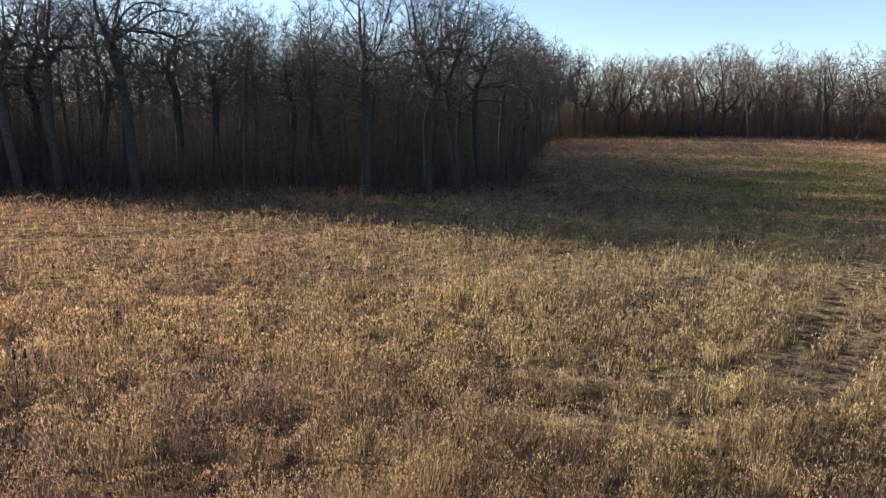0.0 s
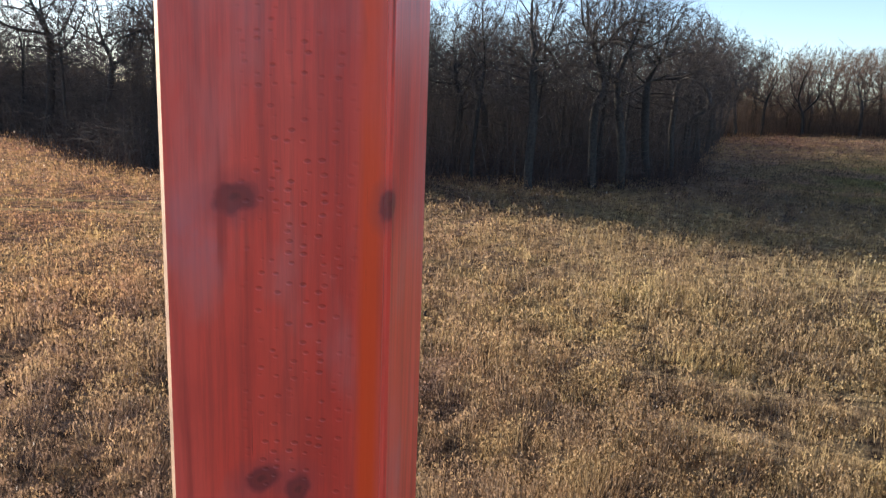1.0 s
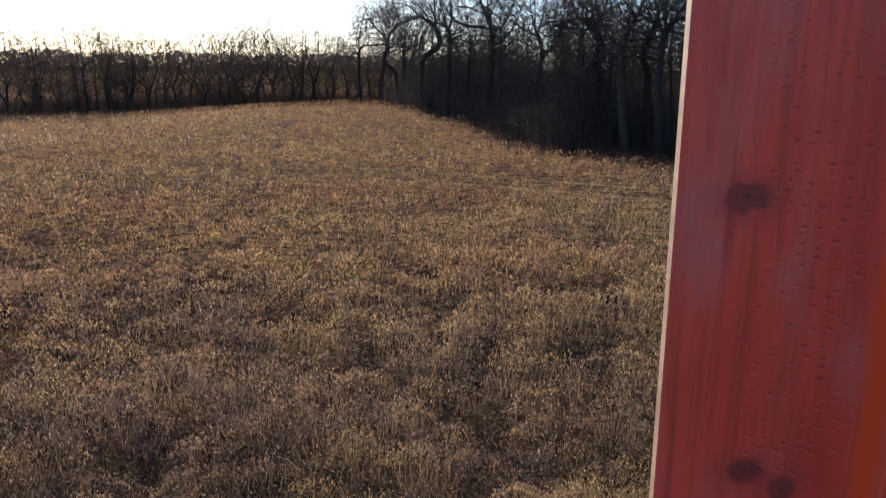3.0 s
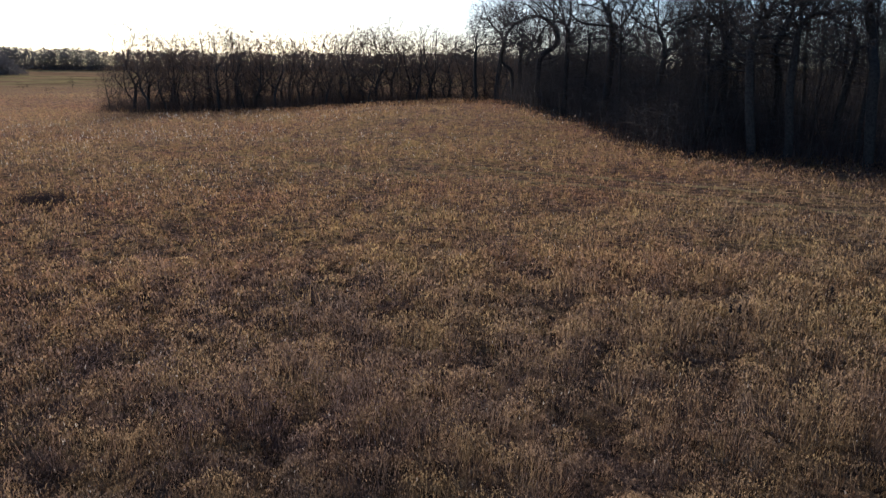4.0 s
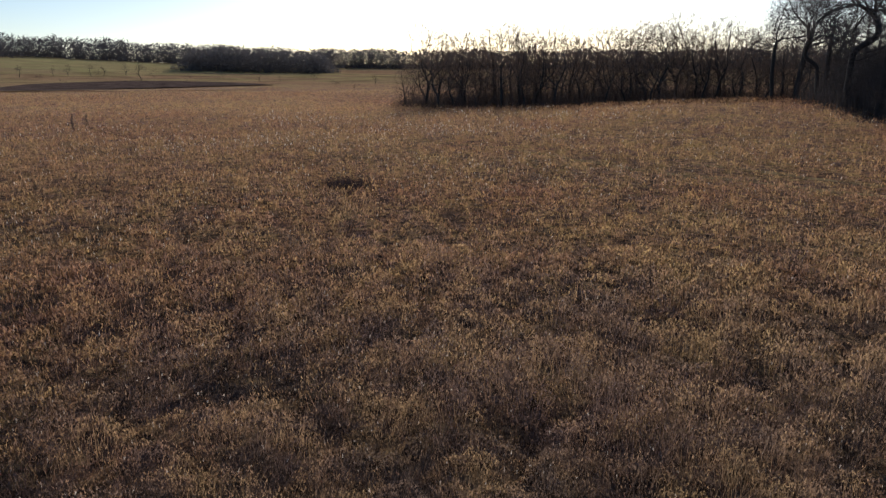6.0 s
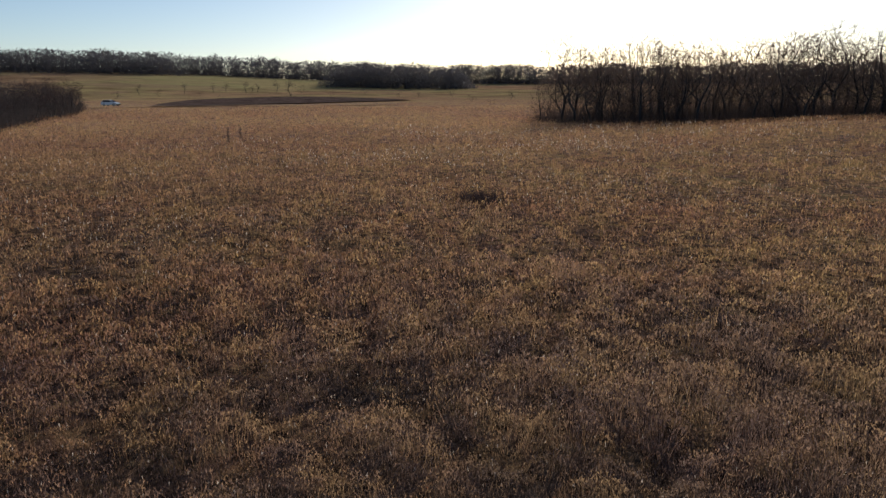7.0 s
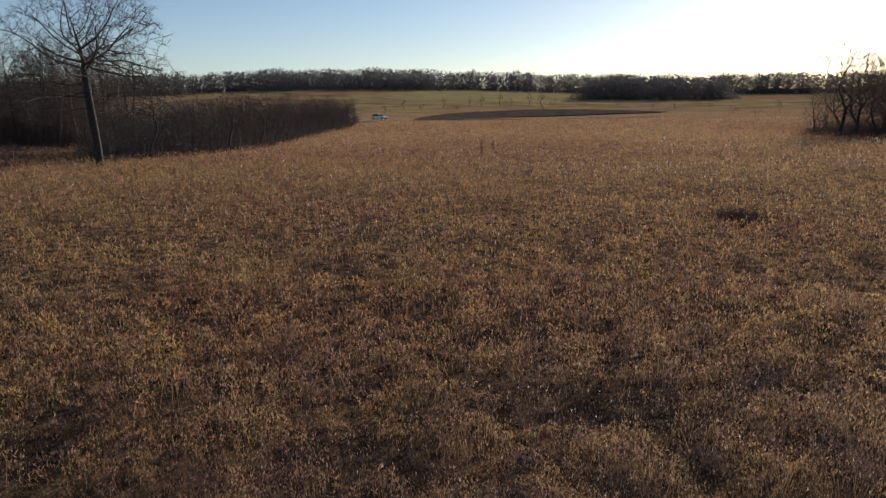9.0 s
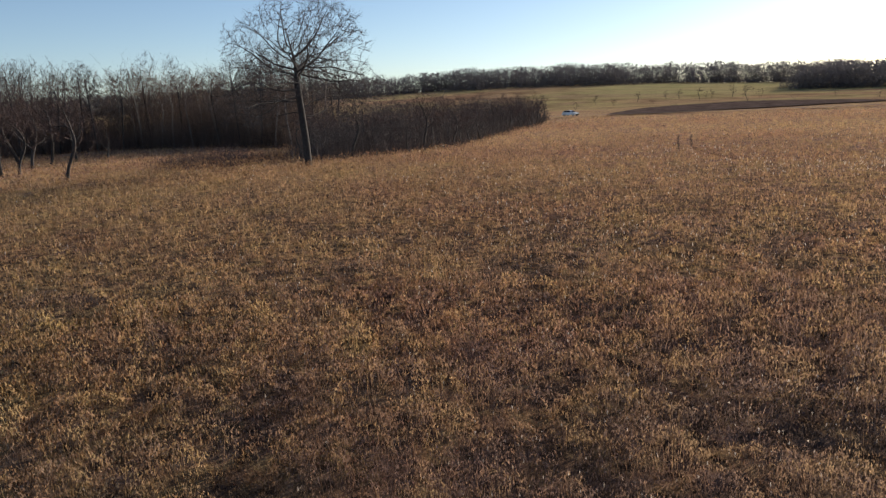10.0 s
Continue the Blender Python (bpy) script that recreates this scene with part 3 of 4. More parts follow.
def grow(rng, height, spread, bottom, buds, step=0.5, fork=0.25, girth=0.25, tip=0.009, lobes=9, stems=1, splay=0.25, droop=0.0, sprays=3, spray=0.7, wander=0.22, reach=2.2, taper=0.15, lobe=0.34, rise=0.12, sway=0.045):
    """Segments (from, to, radius, radius, level) of a bare tree whose branches grow towards buds strewn through a lobed crown.
    spread: the crown's half width; bottom: where the crown begins; fork: where the trunk ends, as a part of the height."""
    rz, zc = (height - bottom) / 2, (height + bottom) / 2
    centres = [np.array([0, 0, 0.25])]
    for k in range(lobes):
        turn, up = 2.4 * k + rng.uniform(-0.4, 0.4), rng.uniform(-0.75, 0.75)
        out = rng.uniform(0.45, 0.72) * math.sqrt(1 - 0.6 * up * up)
        centres.append(np.array([out * math.cos(turn), out * math.sin(turn), up]))
    want = []
    while len(want) < buds:
        p = rng.uniform(-1, 1, 3)
        if p @ p < 1 and any((p - c) @ (p - c) < r * r for c, r in zip(centres, [0.45] + [lobe] * lobes)):
            wide = spread * (1.0 - taper * p[2])
            want.append((p[0] * wide, p[1] * wide, zc + rz * p[2] - droop * (p[0] ** 2 + p[1] ** 2) * (p[2] < 0.1)))
    want = np.array(want)
    place, parent = [np.array([0, 0, -0.15])], [-1]
    for k in range(stems):
        turn = 2 * math.pi * k / stems + rng.uniform(0, 1)
        way = unit(np.array([math.cos(turn) * splay, math.sin(turn) * splay, 1.0])) if stems > 1 else unit(np.array([rng.normal(0, sway), rng.normal(0, sway), 1.0]))
        p, last = place[0] + way * step, 0
        while p[2] < height * fork * (1.0 if k == 0 else rng.uniform(0.6, 1.0)):
            place.append(p)
            parent.append(last)
            last = len(place) - 1
            way = unit(way + rng.normal(0, sway, 3) + np.array([0, 0, 0.08]))
            p = p + way * step
    nodes = np.array(place)
    gap = np.linalg.norm(want[:, None] - nodes[None], axis=2)
    near, far = gap.argmin(1), gap.min(1)
    for _ in range(160):
        if not len(want):
            break
        pull = {}
        for i in np.nonzero(far < max(reach, far.min() + step))[0]:
            k = near[i]
            pull.setdefault(int(k), []).append(i)
        fresh, roots = [], []
        for k, ids in pull.items():
            v = want[ids] - nodes[k]
            way = unit(unit((v / np.linalg.norm(v, axis=1, keepdims=True)).sum(0)) + rng.normal(0, wander, 3) + np.array([0, 0, rise]))
            fresh.append(nodes[k] + way * step * rng.uniform(0.8, 1.2))
            roots.append(k)
        fresh = np.array(fresh)
        start = len(nodes)
        nodes = np.vstack([nodes, fresh])
        parent += roots
        gap = np.linalg.norm(want[:, None] - fresh[None], axis=2)
        better = gap.min(1) < far
        near, far = np.where(better, gap.argmin(1) + start, near), np.where(better, gap.min(1), far)
        keep = far > step * 1.05
        want, near, far = want[keep], near[keep], far[keep]
    parent = np.array(parent)
    tips = np.zeros(len(nodes))
    has_child = np.zeros(len(nodes), bool)
    has_child[parent[parent >= 0]] = True
    tips[~has_child] = 1
    for k in range(len(nodes) - 1, -1, -1):
        if parent[k] >= 0:
            tips[parent[k]] += tips[k]
    # ease the bends of trunk and limbs
    main = np.full(len(nodes), -1)
    for k in range(len(nodes)):
        j = parent[k]
        if j >= 0 and (main[j] < 0 or tips[k] > tips[main[j]]):
            main[j] = k
    inner = np.nonzero((parent >= 0) & (main >= 0) & (tips > 2))[0]
    for _ in range(5):
        nodes[inner] = 0.4 * nodes[inner] + 0.3 * nodes[parent[inner]] + 0.3 * nodes[main[inner]]
    power = math.log(girth / tip) / math.log(max(tips.max(), 3))
    radius = tip * np.maximum(tips, 1) ** power
    segs = []
    for k in range(len(nodes)):
        j = parent[k]
        if j < 0:
            continue
        r = min(radius[j], radius[k] * 1.35)
        segs.append((nodes[j], nodes[k], r, radius[k], 0 if r > 0.09 else 1 if r > min(0.035, 0.45 * girth) else 3))
        if tips[k] <= 4:
            along = unit(nodes[k] - nodes[j])
            for _ in range(sprays if tips[k] > 1 else sprays + 2):
                way = unit(along + rng.normal(0, 0.42, 3) + np.array([0, 0, 0.12]))
                p = nodes[j] + (nodes[k] - nodes[j]) * rng.uniform(0.2, 1.0)
                segs.append((p, p + way * spray * rng.uniform(0.5, 1.2), tip, tip * 0.3, 4))
    return segs


def tubes(name, bundles, material):
    """One mesh of tapering tubes: bundles of (segments, sides)."""
    all_verts, all_faces, start = [], [], 0
    for segs, sides in bundles:
        if not segs:
            continue
        p, q = np.array([s[0] for s in segs]), np.array([s[1] for s in segs])
        ra, rb = np.array([s[2] for s in segs])[:, None], np.array([s[3] for s in segs])[:, None]
        way = (q - p) / (np.linalg.norm(q - p, axis=1, keepdims=True) + 1e-9)
        ref = np.where(np.abs(way[:, 2:3]) < 0.9, [[0, 0, 1.0]], [[1.0, 0, 0]])
        u = np.cross(way, ref)
        u /= np.linalg.norm(u, axis=1, keepdims=True)
        v = np.cross(way, u)
        rings = []
        for base, r in ((p - way * ra * 0.3, ra), (q + way * rb * 0.3, rb)):
            for k in range(sides):
                a = 2 * math.pi * k / sides
                rings.append(base + r * (u * math.cos(a) + v * math.sin(a)))
        all_verts.append(np.stack(rings, 1).reshape(-1, 3))
        o = np.arange(len(segs))[:, None] * 2 * sides + start
        all_faces += [o + np.array([[k, (k + 1) % sides, sides + (k + 1) % sides, sides + k]]) for k in range(sides)]
        start += len(segs) * 2 * sides
    return smooth(mesh_from(name, np.vstack(all_verts), np.vstack(all_faces), material))


def twigs(name, segs, rng, material, least=0.010):
    """Thin tapering strips for the outermost twigs."""
    p = np.array([s[0] for s in segs])
    q = np.array([s[1] for s in segs])
    last = np.array([s[4] == 4 for s in segs])[:, None]
    r = np.maximum(np.array([s[2] for s in segs])[:, None], np.where(last, 0.6, 0.9) * least)
    tip = np.where(last, 0.15 * r, np.maximum(np.array([s[3] for s in segs])[:, None] * 0.9, 0.7 * r))
    way = q - p
    side = np.cross(way, rng.normal(0, 1, p.shape))
    side /= np.linalg.norm(side, axis=1, keepdims=True) + 1e-9
    ends = last[:, 0]
    verts = [np.stack([p - side * r, p + side * r, q + side * tip], 1), np.stack([p - side * r, q + side * tip, q - side * tip], 1)[~ends]]
    verts = np.concatenate(verts).reshape(-1, 3)
    return mesh_from(name, verts, np.arange(len(verts)).reshape(-1, 3), material)


def tree(name, label, seed, bark, twig, least=0.010, group="", category="tree", **shape):
    rng = np.random.default_rng(seed)
    segs = grow(rng, **shape)
    ob = tagged(new(name), label, category, group)
    ob.empty_display_size = 0.3
    part_of(ob, "trunk", tubes("trunk", [([s for s in segs if s[4] == 0], 7), ([s for s in segs if s[4] == 1], 4)], bark))
    part_of(ob, "crown", twigs("crown", [s for s in segs if s[4] > 1], rng, twig, least))
    return ob


def part_of(parent, name, me, label=""):
    ob = new(name, me)
    ob.parent = parent
    if label:
        tagged(ob, label)
    return ob


def settle(ob, m):
    ob.matrix_basis = m
    return ob


def copy_tree(ob, x, y, turn, size, wide=1.0):
    made = copy_thing(ob, pose(x, y, float(ground(x, y)) - 0.05, 0, 0, turn))
    made.scale = (size * wide, size * wide, size)
    return made


def scatter(rng, corners, n, gap):
    """Up to n places in a plot, no two closer than gap."""
    xs, ys = [c[0] for c in corners], [c[1] for c in corners]
    got = []
    for _ in range(n * 30):
        x, y = rng.uniform(min(xs), max(xs)), rng.uniform(min(ys), max(ys))
        if inside(np.array(x), np.array(y), corners) and all((x - a) ** 2 + (y - b) ** 2 > gap * gap for a, b in got):
            got.append((x, y))
            if len(got) == n:
                break
    return got


OAK = "tall bare oak with a dark trunk at the wood's edge"
SLIM = "slender bare tree with grey-brown twigs in the wood"
GNARLED = "gnarled bare oak on the far side of the meadow, brown twigs"
PALE = "thin pale-barked bare aspen in the wood"
oaks = [tree("oak_tree", OAK, 11 + k, BARK, TWIG, 0.016, "oaks along the wood's edge", height=(18.5, 17.0, 18.0, 16.5)[k], spread=(6.0, 5.2, 5.8, 5.4)[k], bottom=4.6, buds=2000, step=0.42, fork=(0.42, 0.55, 0.36, 0.48)[k], girth=(0.34, 0.29, 0.32, 0.28)[k], tip=0.012, sprays=3, spray=0.9) for k in range(4)]
slims = [tree("woodland_tree", SLIM, 31 + k, BARK, TWIG, 0.022, "trees of the wood", height=15.5, spread=3.2, bottom=3.5, buds=520, step=0.55, fork=0.6, girth=0.15, tip=0.012, lobes=9, lobe=0.40, rise=0.35, sprays=3, spray=1.1) for k in range(4)]
gnarleds = [tree("far_oak_tree", GNARLED, 51 + k, BARK, TWIG_WARM, 0.021, "oaks of the far woods", height=13.0, spread=(4.4, 4.0, 4.8, 3.8)[k], bottom=2.4, buds=600, step=0.5, fork=(0.32, 0.42, 0.26, 0.5)[k], girth=0.24, tip=0.013, lobes=12, lobe=0.38, rise=0.22, sprays=3, spray=0.95) for k in range(4)]
rise_oaks = [tree("oak_tree", "broad bare oak with a domed crown on the wooded rise", 57 + k, BARK, TWIG_WARM, 0.016, "oaks on the rise", height=13.0, spread=(5.2, 4.6, 5.6, 4.4)[k], bottom=1.9, buds=680, step=0.52, fork=(0.22, 0.30, 0.18, 0.34)[k], girth=0.22, tip=0.011, lobes=14, lobe=0.42, rise=0.08, sprays=3, spray=0.9, wander=0.22) for k in range(4)]
pales = [tree("aspen_tree", PALE, 71 + k, BARK_PALE, TWIG_WARM, 0.022, "aspens of the woods", height=13.5, spread=2.1, bottom=4.0, buds=320, step=0.5, fork=0.55, girth=0.11, lobes=8, lobe=0.40, rise=0.45, sprays=3, spray=0.9) for k in range(2)]
saplings = [tree("shrub", "leafless brown shrub of many stems by the wood", 91 + k, SHRUB, SHRUB, 0.011, "shrubs by the woods", "shrub", height=3.2, spread=1.6, bottom=0.5, buds=130, step=0.28, fork=0.3, girth=0.035, tip=0.007, stems=4, splay=0.45, sprays=2, spray=0.45) for k in range(3)]
small_trees = [tree("small_tree", "small bare tree of several stems in the thicket", 101 + k, BARK, SHRUB, 0.015, "trees of the thicket", height=7.2, spread=2.6, bottom=1.2, buds=360, step=0.40, fork=0.2, girth=0.11, stems=(1, 2, 3)[k], sprays=3, spray=0.7) for k in range(3)]


class Stock:
    """Hands out a kind's models: each model itself first, then copies."""

    def __init__(self, models):
        self.models, self.used, self.k = models, set(), 0

    def put(self, x, y, turn, size, wide=1.0, which=None):
        k = self.k % len(self.models) if which is None else which
        self.k += 1
        if k not in self.used:
            self.used.add(k)
            ob = self.models[k]
            ob.matrix_basis = pose(x, y, float(ground(x, y)) - 0.05, 0, 0, turn)
            ob.scale = (size * wide, size * wide, size)
            return ob
        return copy_tree(self.models[k], x, y, turn, size, wide)


oak, slim, gnarled, rise_oak, pale, shrub, small = Stock(oaks), Stock(slims), Stock(gnarleds), Stock(rise_oaks), Stock(pales), Stock(saplings), Stock(small_trees)
rng = np.random.default_rng(17)

# the near wood's great front trees, and some added north-east to shade the meadow
for az, d, size in ((-29.1, 58, 0.95), (-26.8, 57.5, 1.0), (-21.8, 54, 1.02), (-16, 60, 0.85), (-11, 64, 0.8), (-5.2, 51, 1.0), (-0.4, 54, 0.95), (1.7, 54.5, 1.0), (3.6, 60, 0.9), (5.2, 66, 0.85), (6.2, 73, 0.8), (7.0, 81, 0.78), (7.6, 90, 0.78), (8.0, 99, 0.8), (8.3, 109, 0.85), (7.0, 120, 0.9), (3.0, 130, 0.9),
                    (-31.5, 68, 1.0), (-28, 68, 1.0), (-24, 65, 1.0), (-19, 63, 0.95), (-13.5, 70, 0.95), (-8.5, 66, 0.85), (9.5, 118, 0.9), (6.5, 104, 0.85), (10.5, 128, 0.9),
                    (-32.6, 66, 1.0), (-36.1, 74, 1.0), (-39.7, 80, 1.1), (-42.5, 88, 1.05), (-44.5, 96, 1.05), (-46, 106, 1.0), (-47.5, 116, 1.0), (-49, 126, 0.95)):
    x, y = polar(az, d)
    oak.put(x, y, rng.uniform(0, 360), size)
for x, y in scatter(rng, WOOD_FRONT, 140, 4.3):
    r = math.hypot(x, y)
    if rng.uniform() < 0.12:
        oak.put(x, y, rng.uniform(0, 360), rng.uniform(0.75, 0.95))
    else:
        slim.put(x, y, rng.uniform(0, 360), rng.uniform(0.88, 1.12))
for x, y in scatter(rng, WOOD_HILL, 95, 3.2):
    inner = min(1.0, 0.55 + float(edge_distance(np.array(x), np.array(y), WOOD_HILL)) / 9.0)
    rise_oak.put(x, y, rng.uniform(0, 360), rng.uniform(0.85, 1.25) * inner)
for x, y in scatter(rng, WOOD_EAST, 105, 3.9):
    (gnarled if rng.uniform() < 0.82 else pale).put(x, y, rng.uniform(0, 360), rng.uniform(0.95, 1.18))
for x, y in scatter(rng, WOOD_WEST, 130, 3.2):
    (pale if rng.uniform() < 0.5 else slim).put(x, y, rng.uniform(0, 360), rng.uniform(0.95, 1.2))
for x, y in scatter(rng, THICKET, 110, 2.8):
    small.put(x, y, rng.uniform(0, 360), rng.uniform(0.75, 1.15))

# small trees in the clearing before the west wood
for az, d, size, k in ((-142.9, 79, 1.25, 1), (-145.7, 98, 1.2, 2), (-140.2, 112, 0.9, 0), (-147.6, 104, 1.5, 2), (-146.7, 97, 1.35, 1), (-144.9, 108, 1.6, 0), (-143.8, 114, 1.5, 2), (-148.6, 96, 1.5, 1), (-142.2, 120, 1.5, 0), (-147.2, 112, 1.7, 2), (-145.6, 118, 1.7, 1)):
    x, y = polar(az, d)
    small.put(x, y, rng.uniform(0, 360), size, 1.1, k)

# the lone oak on the west rise
lone = tree("lone_oak_tree", "large lone bare oak with a wide open crown on the meadow", 7, BARK, TWIG, 0.020, height=16.4, spread=9.6, bottom=3.0, buds=3400, step=0.42, fork=0.58, girth=0.35, tip=0.012, lobes=22, lobe=0.33, droop=0.4, sprays=3, spray=0.9, wander=0.22, taper=0.34, rise=0.10, sway=0.02)
stalks = np.random.default_rng(23)
for az, d, tall in ((-30.2, 17.2, 1.15), (-29.6, 17.6, 0.95), (-23.6, 20.5, 0.9), (-13.2, 17.8, 0.9), (-27.5, 27.0, 1.0)):
    x, y = polar(az, d)
    settle(build_stalk(tall, stalks), pose(x, y, float(ground(x, y)) - 0.03))
lx, ly = polar(-126.4, 74)
settle(lone, pose(lx, ly, float(ground(lx, ly)) - 0.05, 0, 0, 40))


for az, d, size in ((-133.5, 84, 0.8), (-134.8, 86, 0.9), (-136.2, 84, 0.75), (-132.2, 88, 0.9), (-131, 84, 0.7), (-137.5, 90, 0.7), (-124.5, 79, 0.8), (-120, 80, 0.8), (-116.5, 98, 0.9), (-3, 50, 0.6), (6.5, 66, 0.8), (8, 84, 0.9)):
    x, y = polar(az, d)
    shrub.put(x, y, rng.uniform(0, 360), size)


def brush(name, label, plots, rng, thick, material, edge=0.4, twigs_each=4, bias=1.4):
    """Undergrowth: countless thin leaning stems and twigs over plots (corners, number, height), lower towards their edges."""
    parts = []
    for corners, n, tall in plots:
        xs, ys = [c[0] for c in corners], [c[1] for c in corners]
        x, y = rng.uniform(min(xs), max(xs), n * 5), rng.uniform(min(ys), max(ys), n * 5)
        ok = inside(x, y, corners)
        x, y = x[ok][:n], y[ok][:n]
        m = len(x)
        h = tall * rng.uniform(0.2, 1.0, m) ** bias * np.clip(edge + edge_distance(x, y, corners) / 9.0, edge, 1)
        h = h * np.clip(0.65 + 0.7 * patchiness(x * 0.45, y * 0.45), 0.5, 1.25) * (0.42 + 0.68 * bushes(x, y, 4.6, 0.62))
        x, y = x + rng.normal(0, 0.8, m), y + rng.normal(0, 0.8, m)
        p = np.stack([x, y, ground(x, y) - 0.05], -1)
        q = p + np.stack([rng.normal(0, 0.24, m) * h, rng.normal(0, 0.24, m) * h, h], -1)
        w = thick * rng.uniform(0.5, 1.4, m)
        turn = rng.uniform(0, np.pi, m)
        side = np.stack([np.cos(turn) * w, np.sin(turn) * w, 0 * w], -1)
        parts.append(np.stack([p - side, p + side, q], 1))
        for _ in range(twigs_each):
            f = rng.uniform(0.25, 0.95, m)[:, None]
            a = p + (q - p) * f
            b = a + rng.normal(0, 1, (m, 3)) * np.array([0.22, 0.22, 0.14]) * np.minimum(h, 5.0)[:, None] + np.array([0, 0, 0.10]) * h[:, None]
            up = np.stack([0 * w, 0 * w, w * 0.6], -1)
            parts.append(np.stack([a - up, a + up, b], 1))
    verts = np.concatenate(parts).reshape(-1, 3)
    ob = new(name, mesh_from(name, verts, np.arange(len(verts)).reshape(-1, 3), material))
    return tagged(ob, label, "brush", kind="stuff")


FRONT_EDGE = [(-36, 46.5), (-20, 49.5), (-6, 51), (4, 54), (10, 70), (8, 80), (2, 70), (-4, 66), (-22, 64), (-36, 62), (-60, 82), (-90, 100), (-100, 100), (-76, 80), (-52, 62)]
# north-east end of the wood, thickened to block sun from the east meadow
NORTH_EAST_END = [(0, 57), (8, 70), (17, 112), (16, 138), (-14, 150), (-25, 125), (-25, 62)]
CORNER = [(-104, 104), (-94, 98), (-84, 92), (-92, 120), (-120, 120)]
UPPER_EDGE = [(-33, 48), (-50, 59), (-74, 69), (-104, 102), (-100, 112), (-70, 95), (-45, 75), (-28, 60)]
brush("underbrush", "tangled leafless brown underbrush beneath the bare trees", [(FRONT_EDGE, 13000, 5.0), (WOOD_FRONT, 5000, 5.0), (WOOD_HILL, 9000, 4.5), (WOOD_EAST, 6000, 4.0), (WOOD_WEST, 7000, 6.0), (THICKET, 11000, 4.2), (CLEARING_BRUSH, 2600, 2.2)], rng, 0.026, SHRUB, 0.4, 3)
brush("sapling_growth", "dense grey-brown saplings filling the bare woods", [(WOOD_FRONT, 15000, 15.0), (NORTH_EAST_END, 7000, 14.0), (UPPER_EDGE, 11000, 10.5), (CORNER, 4500, 10.0), (THICKET, 9000, 7.5)], rng, 0.030, TWIG, 0.45, 5, 0.9)
brush("brown_sapling_growth", "dense brown saplings filling the far woods", [(WOOD_EAST, 13000, 10.5), (WOOD_WEST, 15000, 15.0)], rng, 0.028, TWIG_WARM, 0.5, 5, 0.7)
brush("hill_sapling_growth", "dense brown saplings and shrubs under the oaks on the rise", [(WOOD_HILL, 15000, 5.8)], rng, 0.022, TWIG_WARM, 0.4, 5)


def far_woods(name, label, rows, rng, material):
    """Distant bare woods, each tree a sheaf of small leaning strips: rows of (azimuth, azimuth, distance, depth, number, height)."""
    parts = []
    for a0, a1, d0, deep, n, tall in rows:
        a, d = np.radians(rng.uniform(a0, a1, n)), d0 + rng.uniform(0, deep, n)
        x, y = d * np.sin(a), d * np.cos(a)
        edge = np.clip(np.minimum(np.degrees(a) - a0, a1 - np.degrees(a)) / 1.5, 0.25, 1)
        h = tall * rng.uniform(0.78, 1.05, n) * edge * (1 + 0.04 * np.sin(a * 40) + 0.05 * np.sin(a * 97))
        z = ground(x, y)
        for k in range(22):
            t = rng.uniform(0.0, 1.0, n) ** 1.4
            reach = h * 0.42 * np.sqrt(t + 0.05) * (1.25 - t * 0.75)
            p = np.stack([x + rng.normal(0, 0.35, n) * reach, y + rng.normal(0, 0.35, n) * reach, z + h * t * 0.86], -1)
            q = p + np.stack([rng.normal(0, 0.7, n) * reach, rng.normal(0, 0.7, n) * reach, h * rng.uniform(0.03, 0.16, n)], -1)
            turn = rng.uniform(0, np.pi, n)
            w = h * rng.uniform(0.014, 0.036, n)
            side = np.stack([np.cos(turn) * w, np.sin(turn) * w, 0 * w], -1)
            parts.append(np.stack([p - side, p + side, q], 1))
    verts = np.concatenate(parts).reshape(-1, 3)
    ob = new(name, mesh_from(name, verts, np.arange(len(verts)).reshape(-1, 3), material))
    return tagged(ob, label, "woods", kind="stuff")


# slight blue-grey in these twig colours stands in for distance haze
FAR = twig_material("hazed_far_twigs", (0.085, 0.08, 0.085), (0.125, 0.115, 0.12), 0.3)
far_woods("far_woods", "dark bare woods along the horizon", [(-160, -35, 555, 95, 9000, 15.5), (-92, -80, 420, 60, 800, 13.0), (-116, -101, 520, 50, 600, 12.0)], rng, FAR)
for az, d, size in ((-101.5, 330, 0.7), (-99.5, 345, 0.6), (-98.6, 350, 0.75), (-97.2, 340, 0.8), (-96.4, 352, 0.6), (-95.0, 360, 0.9), (-94.0, 300, 1.0), (-104.5, 320, 0.6), (-77.5, 260, 0.55), (-84.5, 280, 0.4)):
    x, y = polar(az, d)
    small.put(x, y, rng.uniform(0, 360), size)


for az, d, size in ((-103.2, 300, 0.9), (-100.4, 310, 0.8), (-96.8, 355, 1.0), (-93.2, 340, 1.2), (-91.0, 300, 0.9), (-88.5, 330, 1.0), (-86.0, 290, 0.8), (-80.5, 240, 0.9), (-79.0, 205, 0.8), (-106.0, 280, 1.0), (-99.0, 262, 0.7), (-82.0, 310, 1.0)):
    x, y = polar(az, d)
    shrub.put(x, y, rng.uniform(0, 360), size, 1.5)


